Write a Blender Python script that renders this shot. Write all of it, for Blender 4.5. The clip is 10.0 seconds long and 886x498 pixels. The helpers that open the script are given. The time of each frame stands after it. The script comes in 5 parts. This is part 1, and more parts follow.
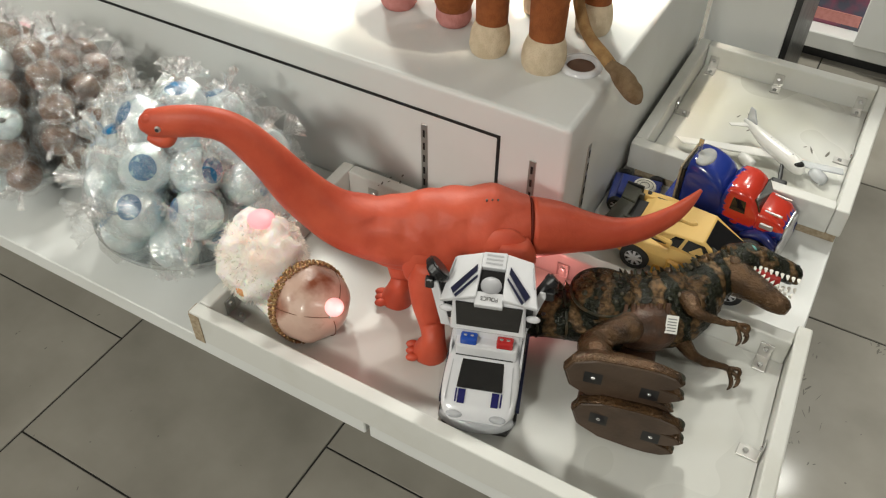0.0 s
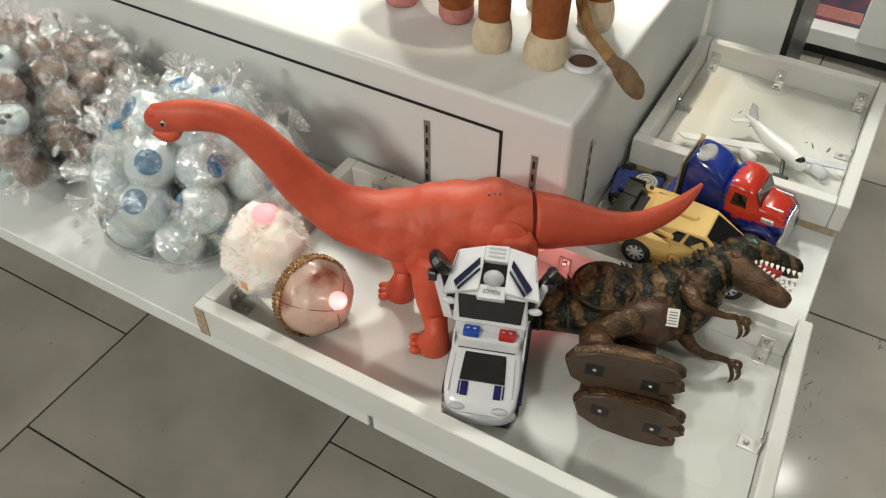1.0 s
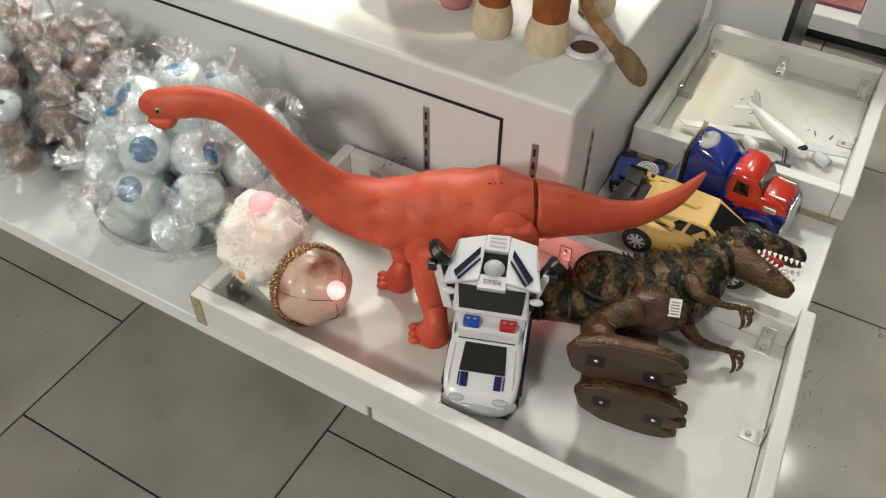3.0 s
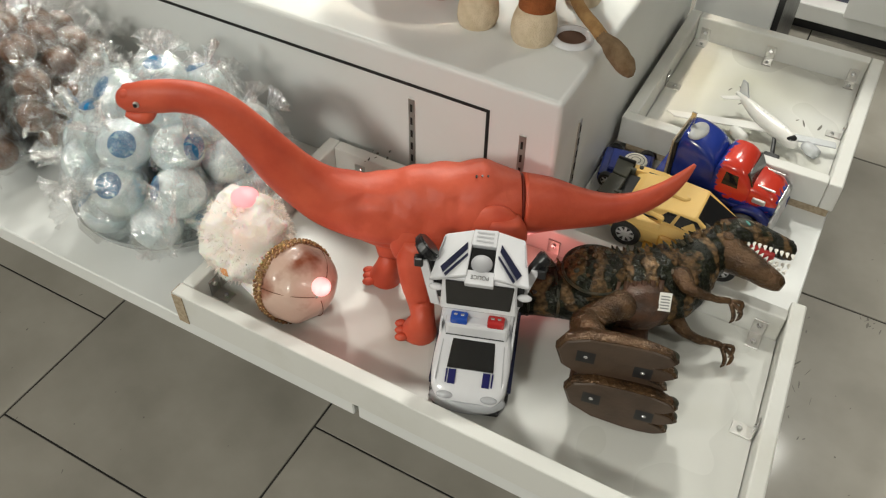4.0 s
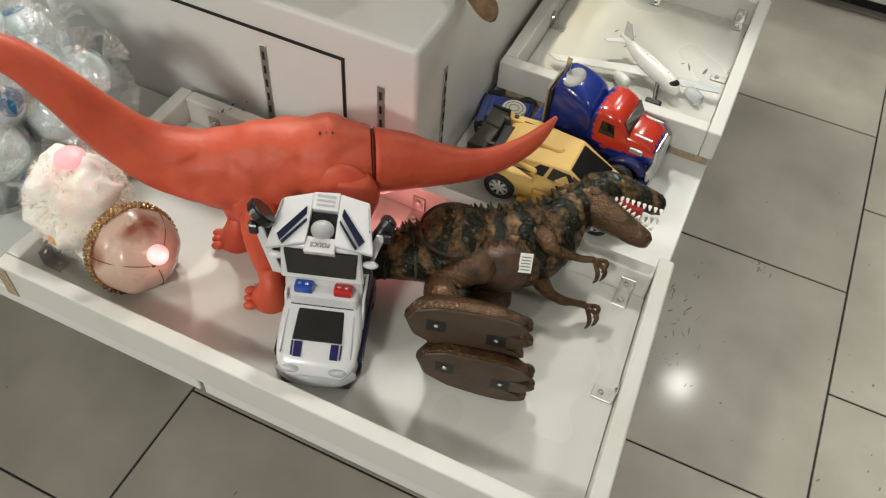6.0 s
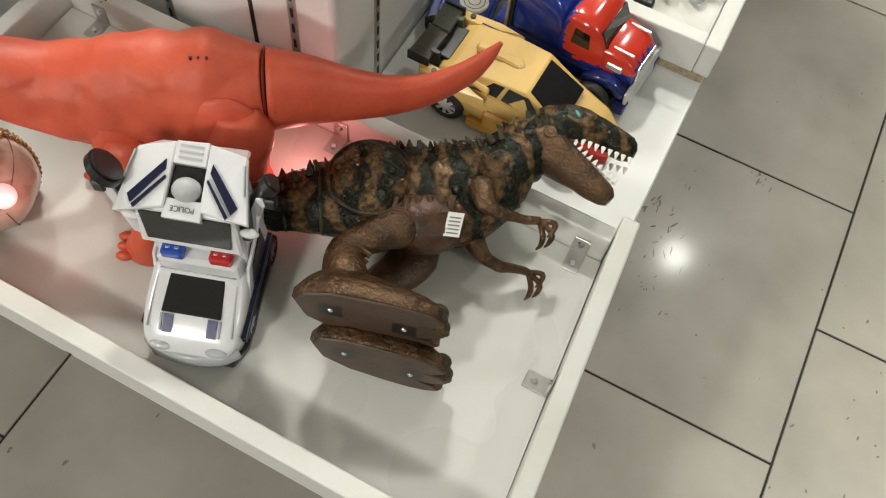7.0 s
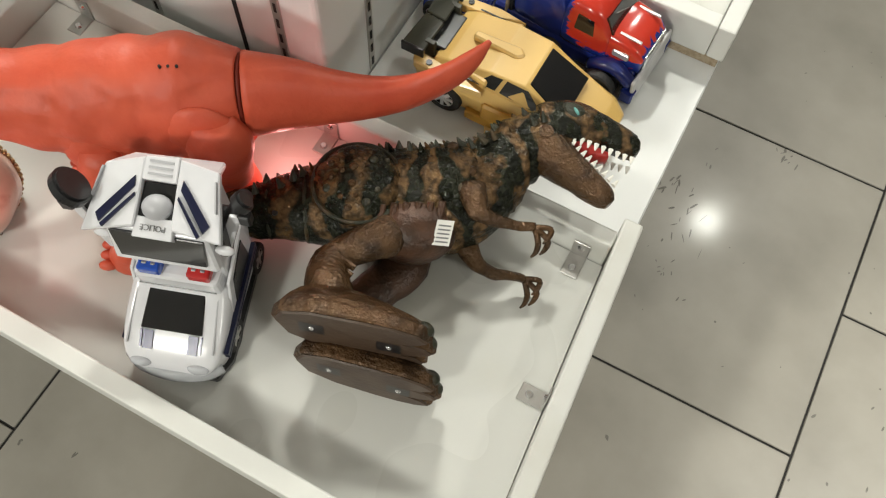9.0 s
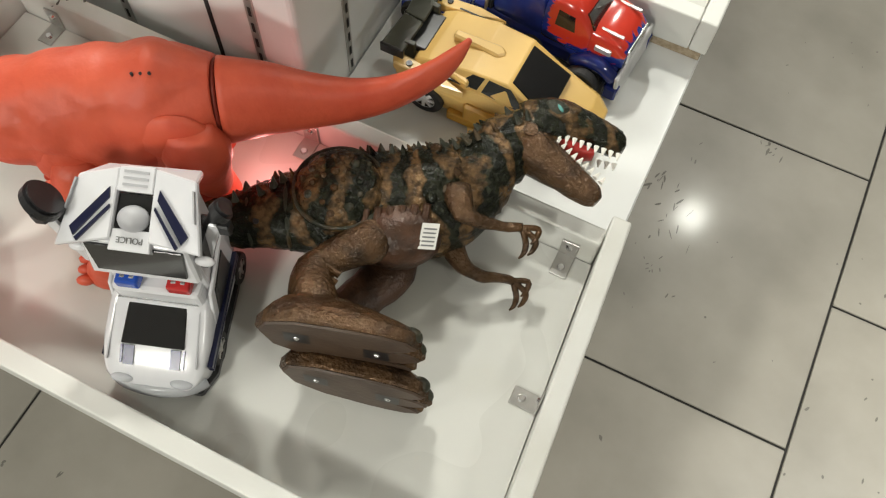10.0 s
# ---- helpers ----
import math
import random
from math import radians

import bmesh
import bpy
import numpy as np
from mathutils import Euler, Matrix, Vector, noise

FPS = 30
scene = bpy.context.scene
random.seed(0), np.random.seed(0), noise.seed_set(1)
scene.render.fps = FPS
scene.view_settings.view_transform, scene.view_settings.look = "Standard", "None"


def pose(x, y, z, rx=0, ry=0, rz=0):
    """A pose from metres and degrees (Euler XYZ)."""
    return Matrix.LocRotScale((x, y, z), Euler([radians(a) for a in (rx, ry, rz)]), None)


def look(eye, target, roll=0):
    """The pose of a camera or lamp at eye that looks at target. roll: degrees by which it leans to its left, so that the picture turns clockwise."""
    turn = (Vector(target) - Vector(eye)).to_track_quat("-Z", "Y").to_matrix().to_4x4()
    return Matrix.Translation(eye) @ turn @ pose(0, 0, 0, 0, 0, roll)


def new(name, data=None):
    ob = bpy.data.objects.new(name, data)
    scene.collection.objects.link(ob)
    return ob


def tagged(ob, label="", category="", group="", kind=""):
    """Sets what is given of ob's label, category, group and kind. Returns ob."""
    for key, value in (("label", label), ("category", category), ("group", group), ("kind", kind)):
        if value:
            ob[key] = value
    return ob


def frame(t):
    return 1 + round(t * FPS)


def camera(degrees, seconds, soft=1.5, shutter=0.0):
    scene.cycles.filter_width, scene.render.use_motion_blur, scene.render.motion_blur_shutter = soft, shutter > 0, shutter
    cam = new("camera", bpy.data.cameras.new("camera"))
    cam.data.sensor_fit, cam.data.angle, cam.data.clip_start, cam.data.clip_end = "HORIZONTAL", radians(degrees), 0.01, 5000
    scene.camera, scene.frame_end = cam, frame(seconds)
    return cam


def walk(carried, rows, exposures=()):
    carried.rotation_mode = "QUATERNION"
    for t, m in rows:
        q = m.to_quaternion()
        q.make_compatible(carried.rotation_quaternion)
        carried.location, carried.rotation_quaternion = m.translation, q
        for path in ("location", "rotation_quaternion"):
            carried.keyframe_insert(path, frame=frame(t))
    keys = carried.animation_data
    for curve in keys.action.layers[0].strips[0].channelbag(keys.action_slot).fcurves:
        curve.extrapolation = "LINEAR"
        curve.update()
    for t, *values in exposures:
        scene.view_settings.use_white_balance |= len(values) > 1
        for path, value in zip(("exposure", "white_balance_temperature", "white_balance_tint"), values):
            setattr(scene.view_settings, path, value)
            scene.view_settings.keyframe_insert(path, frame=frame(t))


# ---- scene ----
cam = camera(55.9, 10.0, soft=1.2)
PATH = [
    (0, (0.722, -0.518, 1.581), (0.03, 0.715, 0.167), 0.5),
    (0.5, (0.729, -0.526, 1.583), (0.04, 0.713, 0.172), 0.5),
    (1, (0.728, -0.529, 1.582), (0.031, 0.7, 0.167), 0.3),
    (1.5, (0.719, -0.528, 1.578), (0.019, 0.692, 0.156), 0.4),
    (2, (0.718, -0.524, 1.578), (0.025, 0.693, 0.15), 0.7),
    (3.5, (0.714, -0.513, 1.571), (0.05, 0.699, 0.124), 0.7),
    (4, (0.709, -0.502, 1.565), (0.066, 0.71, 0.11), 1.1),
    (4.5, (0.711, -0.484, 1.559), (0.085, 0.72, 0.089), 1.2),
    (5, (0.721, -0.464, 1.556), (0.113, 0.735, 0.075), 1.3),
    (5.5, (0.754, -0.44, 1.555), (0.184, 0.738, 0.042), 2.8),
    (6, (0.778, -0.383, 1.536), (0.322, 0.796, -0.014), 5.1),
    (6.2, (0.757, -0.35, 1.526), (0.359, 0.784, -0.072), 5.3),
    (7.3, (0.783, -0.057, 1.449), (0.479, 0.736, -0.361), 8.5),
    (7.5, (0.775, -0.039, 1.449), (0.464, 0.714, -0.378), 6.8),
    (8, (0.767, -0.039, 1.447), (0.451, 0.72, -0.377), 6.1),
    (8.5, (0.785, -0.045, 1.451), (0.425, 0.734, -0.356), 3.7),
    (9, (0.789, -0.044, 1.45), (0.44, 0.719, -0.366), 4.0),
    (9.5, (0.789, -0.046, 1.449), (0.433, 0.738, -0.356), 3.6),
    (10, (0.786, -0.037, 1.434), (0.463, 0.747, -0.377), 4.2),
]
walk(cam, [(t, look(eye, target, roll)) for t, eye, target, roll in PATH],
     exposures=((0.0, -0.10), (6.2, -0.06), (7.4, 0.14), (10.0, 0.15)))

# ---- light ----
world = bpy.data.worlds.new("World")
scene.world = world
world.use_nodes = True
world.node_tree.nodes["Background"].inputs[0].default_value = (0.9, 0.95, 1.0, 1)
world.node_tree.nodes["Background"].inputs[1].default_value = 0.02
scene.view_settings.exposure = 0.0
CEILING = 2.9
PLAIN, WARM = (0.98, 0.975, 0.885), (1.0, 0.89, 0.70)
# x, y, watts, radius, beam in degrees, colour
DOWNLIGHTS = [
    # set from its highlight on the floor
    (1.22, 2.68, 20, 0.07, 180, PLAIN),
    # the next six are added, out of view, as fill light
    (-0.35, 1.75, 50, 0.13, 180, PLAIN),
    (-1.60, 2.10, 52, 0.16, 180, PLAIN),
    (0.30, -2.70, 84, 0.25, 180, PLAIN),
    (3.20, -0.60, 25, 0.22, 180, PLAIN),
    (-2.00, -2.30, 52, 0.25, 180, PLAIN),
    (0.60, 3.20, 10, 0.16, 180, PLAIN),
    # added, out of view: brightens the floor on the right
    (2.25, 1.05, 15, 0.10, 62, PLAIN),
    # added, out of view: warms the top of the box
    (-0.08, 1.02, 14, 0.06, 30, WARM),
]


# ---- materials ----
def material(name, color, rough=0.5, metal=0.0, other=None, scale=8.0, mix=(0.4, 0.65), grain=120.0, bump=0.05, spec=0.5,
             coat=0.0, trans=0.0, ior=1.45, emit=None, power=0.0, vary=0.0, sub=0.0, detail=4.0):
    m = bpy.data.materials.new(name)
    m.use_nodes = True
    nt = m.node_tree
    b = nt.nodes["Principled BSDF"]
    b.inputs["Roughness"].default_value = rough
    b.inputs["Metallic"].default_value = metal
    b.inputs["Specular IOR Level"].default_value = spec
    b.inputs["Coat Weight"].default_value = coat
    b.inputs["Coat Roughness"].default_value = 0.12
    b.inputs["Transmission Weight"].default_value = trans
    b.inputs["IOR"].default_value = ior
    b.inputs["Subsurface Weight"].default_value = sub
    b.inputs["Subsurface Scale"].default_value = 0.01
    b.inputs["Base Color"].default_value = (*color, 1)
    co = nt.nodes.new("ShaderNodeTexCoord")
    out = None
    if other is not None:
        no = nt.nodes.new("ShaderNodeTexNoise")
        no.inputs["Scale"].default_value = scale
        no.inputs["Detail"].default_value = detail
        nt.links.new(co.outputs["Object"], no.inputs["Vector"])
        ra = nt.nodes.new("ShaderNodeValToRGB")
        ra.color_ramp.elements[0].position, ra.color_ramp.elements[1].position = mix
        ra.color_ramp.elements[0].color = (*color, 1)
        ra.color_ramp.elements[1].color = (*other, 1)
        nt.links.new(no.outputs["Fac"], ra.inputs["Fac"])
        out = ra.outputs["Color"]
    if vary:
        inf = nt.nodes.new("ShaderNodeObjectInfo")
        hs = nt.nodes.new("ShaderNodeHueSaturation")
        mr = nt.nodes.new("ShaderNodeMapRange")
        mr.inputs["To Min"].default_value, mr.inputs["To Max"].default_value = 1 - vary, 1 + vary
        nt.links.new(inf.outputs["Random"], mr.inputs["Value"])
        nt.links.new(mr.outputs["Result"], hs.inputs["Value"])
        if out is not None:
            nt.links.new(out, hs.inputs["Color"])
        else:
            hs.inputs["Color"].default_value = (*color, 1)
        out = hs.outputs["Color"]
    if out is not None:
        nt.links.new(out, b.inputs["Base Color"])
    if bump:
        n2 = nt.nodes.new("ShaderNodeTexNoise")
        n2.inputs["Scale"].default_value = grain
        n2.inputs["Detail"].default_value = 3
        nt.links.new(co.outputs["Object"], n2.inputs["Vector"])
        bu = nt.nodes.new("ShaderNodeBump")
        bu.inputs["Strength"].default_value = bump
        bu.inputs["Distance"].default_value = 0.004
        nt.links.new(n2.outputs["Fac"], bu.inputs["Height"])
        nt.links.new(bu.outputs["Normal"], b.inputs["Normal"])
        rr = nt.nodes.new("ShaderNodeMapRange")
        rr.inputs["To Min"].default_value, rr.inputs["To Max"].default_value = max(0.02, rough - 0.08), min(1, rough + 0.1)
        n3 = nt.nodes.new("ShaderNodeTexNoise")
        n3.inputs["Scale"].default_value = grain / 12
        nt.links.new(co.outputs["Object"], n3.inputs["Vector"])
        nt.links.new(n3.outputs["Fac"], rr.inputs["Value"])
        nt.links.new(rr.outputs["Result"], b.inputs["Roughness"])
    if emit:
        b.inputs["Emission Color"].default_value = (*emit, 1)
        b.inputs["Emission Strength"].default_value = power
    return m


WHITE = material("white_laminate", (0.70, 0.71, 0.70), 0.38, other=(0.65, 0.66, 0.64), scale=3.5, grain=60, bump=0.03, vary=0.02)
WORN = material("worn_white_board", (0.64, 0.64, 0.61), 0.40, other=(0.52, 0.51, 0.45), scale=7, mix=(0.5, 0.8), grain=90, bump=0.06, vary=0.02)
TRAYFLOOR = material("tray_base", (0.58, 0.58, 0.55), 0.28, other=(0.52, 0.51, 0.42), scale=3.0, mix=(0.45, 0.75), grain=40, bump=0.03)
RAW = material("raw_chipboard", (0.42, 0.34, 0.24), 0.8, other=(0.30, 0.23, 0.15), scale=160, grain=300, bump=0.4)
TILE = material("porcelain_tile", (0.300, 0.280, 0.243), 0.36, other=(0.205, 0.190, 0.162), scale=4.5, mix=(0.35, 0.75), grain=70, bump=0.015, vary=0.06, detail=9, spec=0.35, coat=0.14)
GROUT = material("dark_grout", (0.025, 0.024, 0.022), 0.9, grain=200, bump=0.2)
BLACKGAP = material("shadow_gap", (0.012, 0.012, 0.012), 0.7, bump=0)
STEEL = material("zinc_steel", (0.50, 0.49, 0.47), 0.34, metal=0.9, other=(0.45, 0.44, 0.42), scale=60, grain=200, bump=0.05)
SLOT = material("slot_black", (0.015, 0.014, 0.013), 0.6, bump=0)
# dark tone on the unseen walls holds back bounced light
WALLPAINT = material("wall_paint", (0.22, 0.215, 0.21), 0.6, other=(0.19, 0.185, 0.18), scale=1.5, grain=200, bump=0.03)
CEIL = material("ceiling_paint", (0.75, 0.74, 0.72), 0.8, other=(0.70, 0.69, 0.67), scale=1.0, grain=200, bump=0.03)
LAMPGLASS = material("lamp_glass", (0.9, 0.9, 0.9), 0.4, bump=0, emit=(1, 0.96, 0.9), power=6)
SCUFF = material("black_scuff", (0.13, 0.12, 0.105), 0.7, grain=300, bump=0.1)
ORANGE = material("orange_red_soft_plastic", (0.60, 0.100, 0.048), 0.48, other=(0.47, 0.060, 0.028), scale=16, mix=(0.35, 0.75), grain=48, bump=0.35, sub=0.05, detail=7)
DARKRED = material("dark_red_joint", (0.16, 0.02, 0.01), 0.6, bump=0)
BLACK = material("black_plastic", (0.014, 0.014, 0.015), 0.3, grain=200, bump=0.03)
GLOSSBLACK = material("gloss_black_panel", (0.010, 0.010, 0.011), 0.08, coat=0.6, bump=0)
WHITEPL = material("white_gloss_plastic", (0.70, 0.70, 0.72), 0.20, other=(0.66, 0.66, 0.69), scale=20, coat=0.5, grain=100, bump=0.01)
GREYPL = material("grey_plastic", (0.42, 0.42, 0.44), 0.35, grain=100, bump=0.02)
NAVY = material("navy_stripe", (0.012, 0.012, 0.10), 0.25, bump=0)
DARKNAVY = material("dark_navy_stripe", (0.008, 0.010, 0.035), 0.3, bump=0)
BLUECLEAR = material("blue_clear_plastic", (0.02, 0.08, 0.42), 0.1, coat=0.5, bump=0)
REDCLEAR = material("red_clear_plastic", (0.50, 0.03, 0.03), 0.1, coat=0.5, bump=0)
CLEAR = material("clear_plastic", (0.85, 0.87, 0.9), 0.12, trans=0.6, bump=0)
SILVER = material("silver_plastic", (0.55, 0.54, 0.52), 0.3, metal=0.6, bump=0)
YELLOW = material("pale_yellow_plastic", (0.70, 0.46, 0.15), 0.34, other=(0.64, 0.41, 0.12), scale=8, coat=0.2, grain=80, bump=0.02)
DEEPYELLOW = material("deep_yellow_plastic", (0.62, 0.34, 0.05), 0.38, other=(0.52, 0.27, 0.04), scale=25, grain=80, bump=0.05)
OLIVE = material("dark_olive_plastic", (0.05, 0.05, 0.035), 0.4, grain=80, bump=0.03)
BLUE = material("glossy_blue_plastic", (0.014, 0.036, 0.25), 0.15, other=(0.010, 0.02, 0.15), scale=12, coat=0.6, grain=80, bump=0.01)
RED = material("glossy_red_plastic", (0.52, 0.035, 0.018), 0.17, other=(0.46, 0.03, 0.02), scale=12, coat=0.5, grain=80, bump=0.01)
RUBBER = material("tyre_rubber", (0.02, 0.02, 0.02), 0.6, grain=200, bump=0.1)
CHROME = material("chrome_plastic", (0.7, 0.7, 0.7), 0.18, metal=0.9, bump=0)
BROWN = material("bronze_brown_skin", (0.105, 0.055, 0.023), 0.24, metal=0.45, other=(0.034, 0.018, 0.008), scale=30, mix=(0.40, 0.72), grain=170, bump=0.8, spec=0.6)
BELLY = material("dark_brown_belly", (0.088, 0.041, 0.022), 0.34, metal=0.15, other=(0.034, 0.018, 0.010), scale=30, grain=190, bump=0.4)
CAMO = None
DARKSKIN = material("dark_green_skin", (0.022, 0.024, 0.013), 0.4, other=(0.07, 0.045, 0.02), scale=40, mix=(0.5, 0.68), grain=240, bump=0.5)
SOLE = material("brown_sole", (0.072, 0.046, 0.030), 0.42, other=(0.055, 0.034, 0.022), scale=20, grain=120, bump=0.1)
TOOTH = material("white_teeth", (0.82, 0.80, 0.74), 0.3, bump=0)
TONGUE = material("red_mouth", (0.42, 0.03, 0.025), 0.3, grain=100, bump=0.1)
EYEGREEN = material("pale_green_eye", (0.12, 0.36, 0.33), 0.1, coat=0.6, bump=0)
PAPER = material("white_paper", (0.75, 0.74, 0.70), 0.7, bump=0.05, grain=300)
INK = material("grey_ink", (0.18, 0.18, 0.18), 0.7, bump=0)
FUR = material("white_fur", (0.90, 0.85, 0.80), 0.95, other=(0.82, 0.66, 0.58), scale=14, mix=(0.5, 0.85), grain=180, bump=0.35, sub=0.4)


def strands(name, color):
    """Fine pale hair that lets light through from behind."""
    m = bpy.data.materials.new(name)
    m.use_nodes = True
    nt = m.node_tree
    nt.nodes.remove(nt.nodes["Principled BSDF"])
    d, t, x = (nt.nodes.new(k) for k in ("ShaderNodeBsdfDiffuse", "ShaderNodeBsdfTranslucent", "ShaderNodeMixShader"))
    d.inputs["Color"].default_value = t.inputs["Color"].default_value = (*color, 1)
    x.inputs[0].default_value = 0.5
    nt.links.new(d.outputs[0], x.inputs[1])
    nt.links.new(t.outputs[0], x.inputs[2])
    nt.links.new(x.outputs[0], nt.nodes["Material Output"].inputs["Surface"])
    return m


STRANDS = strands("white_fur_strands", (0.90, 0.84, 0.78))
BLUSH = material("orange_blush", (0.75, 0.36, 0.16), 0.9, bump=0.2, grain=300)
SATIN = material("tan_satin", (0.60, 0.42, 0.34), 0.3, other=(0.26, 0.08, 0.04), scale=13, mix=(0.52, 0.68), grain=60, bump=0.3, coat=0.2)
SEQUIN = material("gold_sequins", (0.55, 0.38, 0.18), 0.25, metal=0.7, other=(0.30, 0.12, 0.06), scale=120, grain=250, bump=0.8)
PINKLAMP = material("pink_glowing_plastic", (0.9, 0.35, 0.38), 0.4, bump=0, emit=(1.0, 0.25, 0.27), power=0.9)
PINKWHITE = material("bright_pink_glow", (1.0, 0.7, 0.7), 0.4, bump=0, emit=(1.0, 0.46, 0.46), power=0.75)
GLASS = material("bowl_glass", (0.90, 0.94, 0.94), 0.08, trans=0.72, ior=1.45, bump=0)
BALL = material("white_ball", (0.75, 0.86, 0.88), 0.25, other=(0.60, 0.74, 0.77), scale=22, coat=0.5, grain=45, bump=0.12, sub=0.15)
BLUELABEL = material("blue_label", (0.010, 0.18, 0.40), 0.3, other=(0.35, 0.60, 0.70), scale=75, mix=(0.56, 0.63), bump=0)
CANDY = material("brown_candy", (0.17, 0.075, 0.030), 0.3, other=(0.08, 0.035, 0.016), scale=30, coat=0.4, bump=0.02)
PINKCANDY = material("pink_candy", (0.75, 0.30, 0.36), 0.4, coat=0.3, bump=0.02)
LIONFUR = material("rust_plush", (0.34, 0.105, 0.03), 0.95, other=(0.27, 0.08, 0.022), scale=60, grain=350, bump=0.6)
CREAM = material("cream_plush", (0.70, 0.58, 0.42), 0.95, other=(0.62, 0.50, 0.34), scale=60, grain=350, bump=0.6)
TAN = material("tan_plush", (0.40, 0.24, 0.10), 0.95, other=(0.30, 0.17, 0.07), scale=50, grain=350, bump=0.6)
TUFT = material("tuft_plush", (0.24, 0.16, 0.09), 0.95, other=(0.16, 0.10, 0.05), scale=50, grain=350, bump=0.8)
PINKPLUSH = material("pink_plush", (0.62, 0.27, 0.25), 0.95, other=(0.55, 0.22, 0.2), scale=60, grain=350, bump=0.6)
PLANEWHITE = material("white_plane_plastic", (0.78, 0.77, 0.74), 0.25, other=(0.74, 0.73, 0.70), scale=20, coat=0.3, bump=0.01)
POSTER = material("printed_card_purple", (0.30, 0.08, 0.14), 0.4, other=(0.10, 0.11, 0.16), scale=14, mix=(0.42, 0.6), bump=0)


def camouflage():
    """Bronze brown skin with dark green-black bands and blotches, scaly relief."""
    m = material("camouflage_skin", (0.15, 0.08, 0.04), 0.24, metal=0.3, grain=120, bump=1.0, spec=0.35)
    nt = m.node_tree
    b = nt.nodes["Principled BSDF"]
    co = nt.nodes.new("ShaderNodeTexCoord")
    wave = nt.nodes.new("ShaderNodeTexWave")
    wave.inputs["Scale"].default_value = 6.0
    wave.inputs["Distortion"].default_value = 8.5
    wave.inputs["Detail"].default_value = 5
    wave.inputs["Detail Scale"].default_value = 2.2
    mp = nt.nodes.new("ShaderNodeMapping")
    mp.inputs["Rotation"].default_value = (0, 0, radians(-30))
    nt.links.new(co.outputs["Object"], mp.inputs["Vector"])
    nt.links.new(mp.outputs["Vector"], wave.inputs["Vector"])
    ra = nt.nodes.new("ShaderNodeValToRGB")
    el = ra.color_ramp.elements
    el[0].position, el[0].color = 0.40, (0.013, 0.015, 0.008, 1)
    el[1].position, el[1].color = 0.56, (0.075, 0.043, 0.019, 1)
    e = el.new(0.46)
    e.color = (0.034, 0.032, 0.014, 1)
    e = el.new(0.85)
    e.color = (0.140, 0.084, 0.038, 1)
    nt.links.new(wave.outputs["Color"], ra.inputs["Fac"])
    no = nt.nodes.new("ShaderNodeTexNoise")
    no.inputs["Scale"].default_value = 95
    no.inputs["Detail"].default_value = 3
    nt.links.new(co.outputs["Object"], no.inputs["Vector"])
    mix = nt.nodes.new("ShaderNodeMixRGB")
    mix.blend_type = "MULTIPLY"
    mix.inputs["Fac"].default_value = 0.75
    r2 = nt.nodes.new("ShaderNodeValToRGB")
    r2.color_ramp.elements[0].position, r2.color_ramp.elements[0].color = 0.38, (0.12, 0.12, 0.10, 1)
    r2.color_ramp.elements[1].position, r2.color_ramp.elements[1].color = 0.62, (1.25, 1.2, 1.1, 1)
    nt.links.new(no.outputs["Fac"], r2.inputs["Fac"])
    nt.links.new(ra.outputs["Color"], mix.inputs[1])
    nt.links.new(r2.outputs["Color"], mix.inputs[2])
    nt.links.new(mix.outputs[0], b.inputs["Base Color"])
    return m


CAMO = camouflage()


def flames():
    """Red paint that ends in ragged flames on blue towards the rear, the sills and the nose."""
    m = material("red_paint_with_blue_flames", (0.5, 0.04, 0.02), 0.17, coat=0.5, grain=80, bump=0.01)
    nt = m.node_tree
    co = nt.nodes.new("ShaderNodeTexCoord")
    xyz = nt.nodes.new("ShaderNodeSeparateXYZ")
    nt.links.new(co.outputs["Object"], xyz.inputs[0])
    edge = None
    for axis, sign, start in (("X", 1.0, 0.128), ("Z", 1.0, 0.060), ("X", -1.0, -0.250)):
        lin = nt.nodes.new("ShaderNodeMath")
        lin.operation = "MULTIPLY_ADD"
        lin.inputs[1].default_value, lin.inputs[2].default_value = sign * 22, -start * 22
        nt.links.new(xyz.outputs[axis], lin.inputs[0])
        if edge is None:
            edge = lin
        else:
            low = nt.nodes.new("ShaderNodeMath")
            low.operation = "MINIMUM"
            nt.links.new(edge.outputs[0], low.inputs[0])
            nt.links.new(lin.outputs[0], low.inputs[1])
            edge = low
    no = nt.nodes.new("ShaderNodeTexNoise")
    no.inputs["Scale"].default_value = 120
    no.inputs["Detail"].default_value = 5
    stretch = nt.nodes.new("ShaderNodeMapping")
    stretch.inputs["Scale"].default_value = (0.35, 1, 1)
    nt.links.new(co.outputs["Object"], stretch.inputs["Vector"])
    nt.links.new(stretch.outputs["Vector"], no.inputs["Vector"])
    add = nt.nodes.new("ShaderNodeMath")
    add.operation = "ADD"
    nt.links.new(edge.outputs[0], add.inputs[0])
    nt.links.new(no.outputs["Fac"], add.inputs[1])
    ra = nt.nodes.new("ShaderNodeValToRGB")
    ra.color_ramp.elements[0].position, ra.color_ramp.elements[0].color = 0.50, (0.012, 0.03, 0.22, 1)
    ra.color_ramp.elements[1].position, ra.color_ramp.elements[1].color = 0.57, (0.52, 0.035, 0.018, 1)
    nt.links.new(add.outputs[0], ra.inputs["Fac"])
    nt.links.new(ra.outputs["Color"], nt.nodes["Principled BSDF"].inputs["Base Color"])
    return m


REDFLAME = flames()


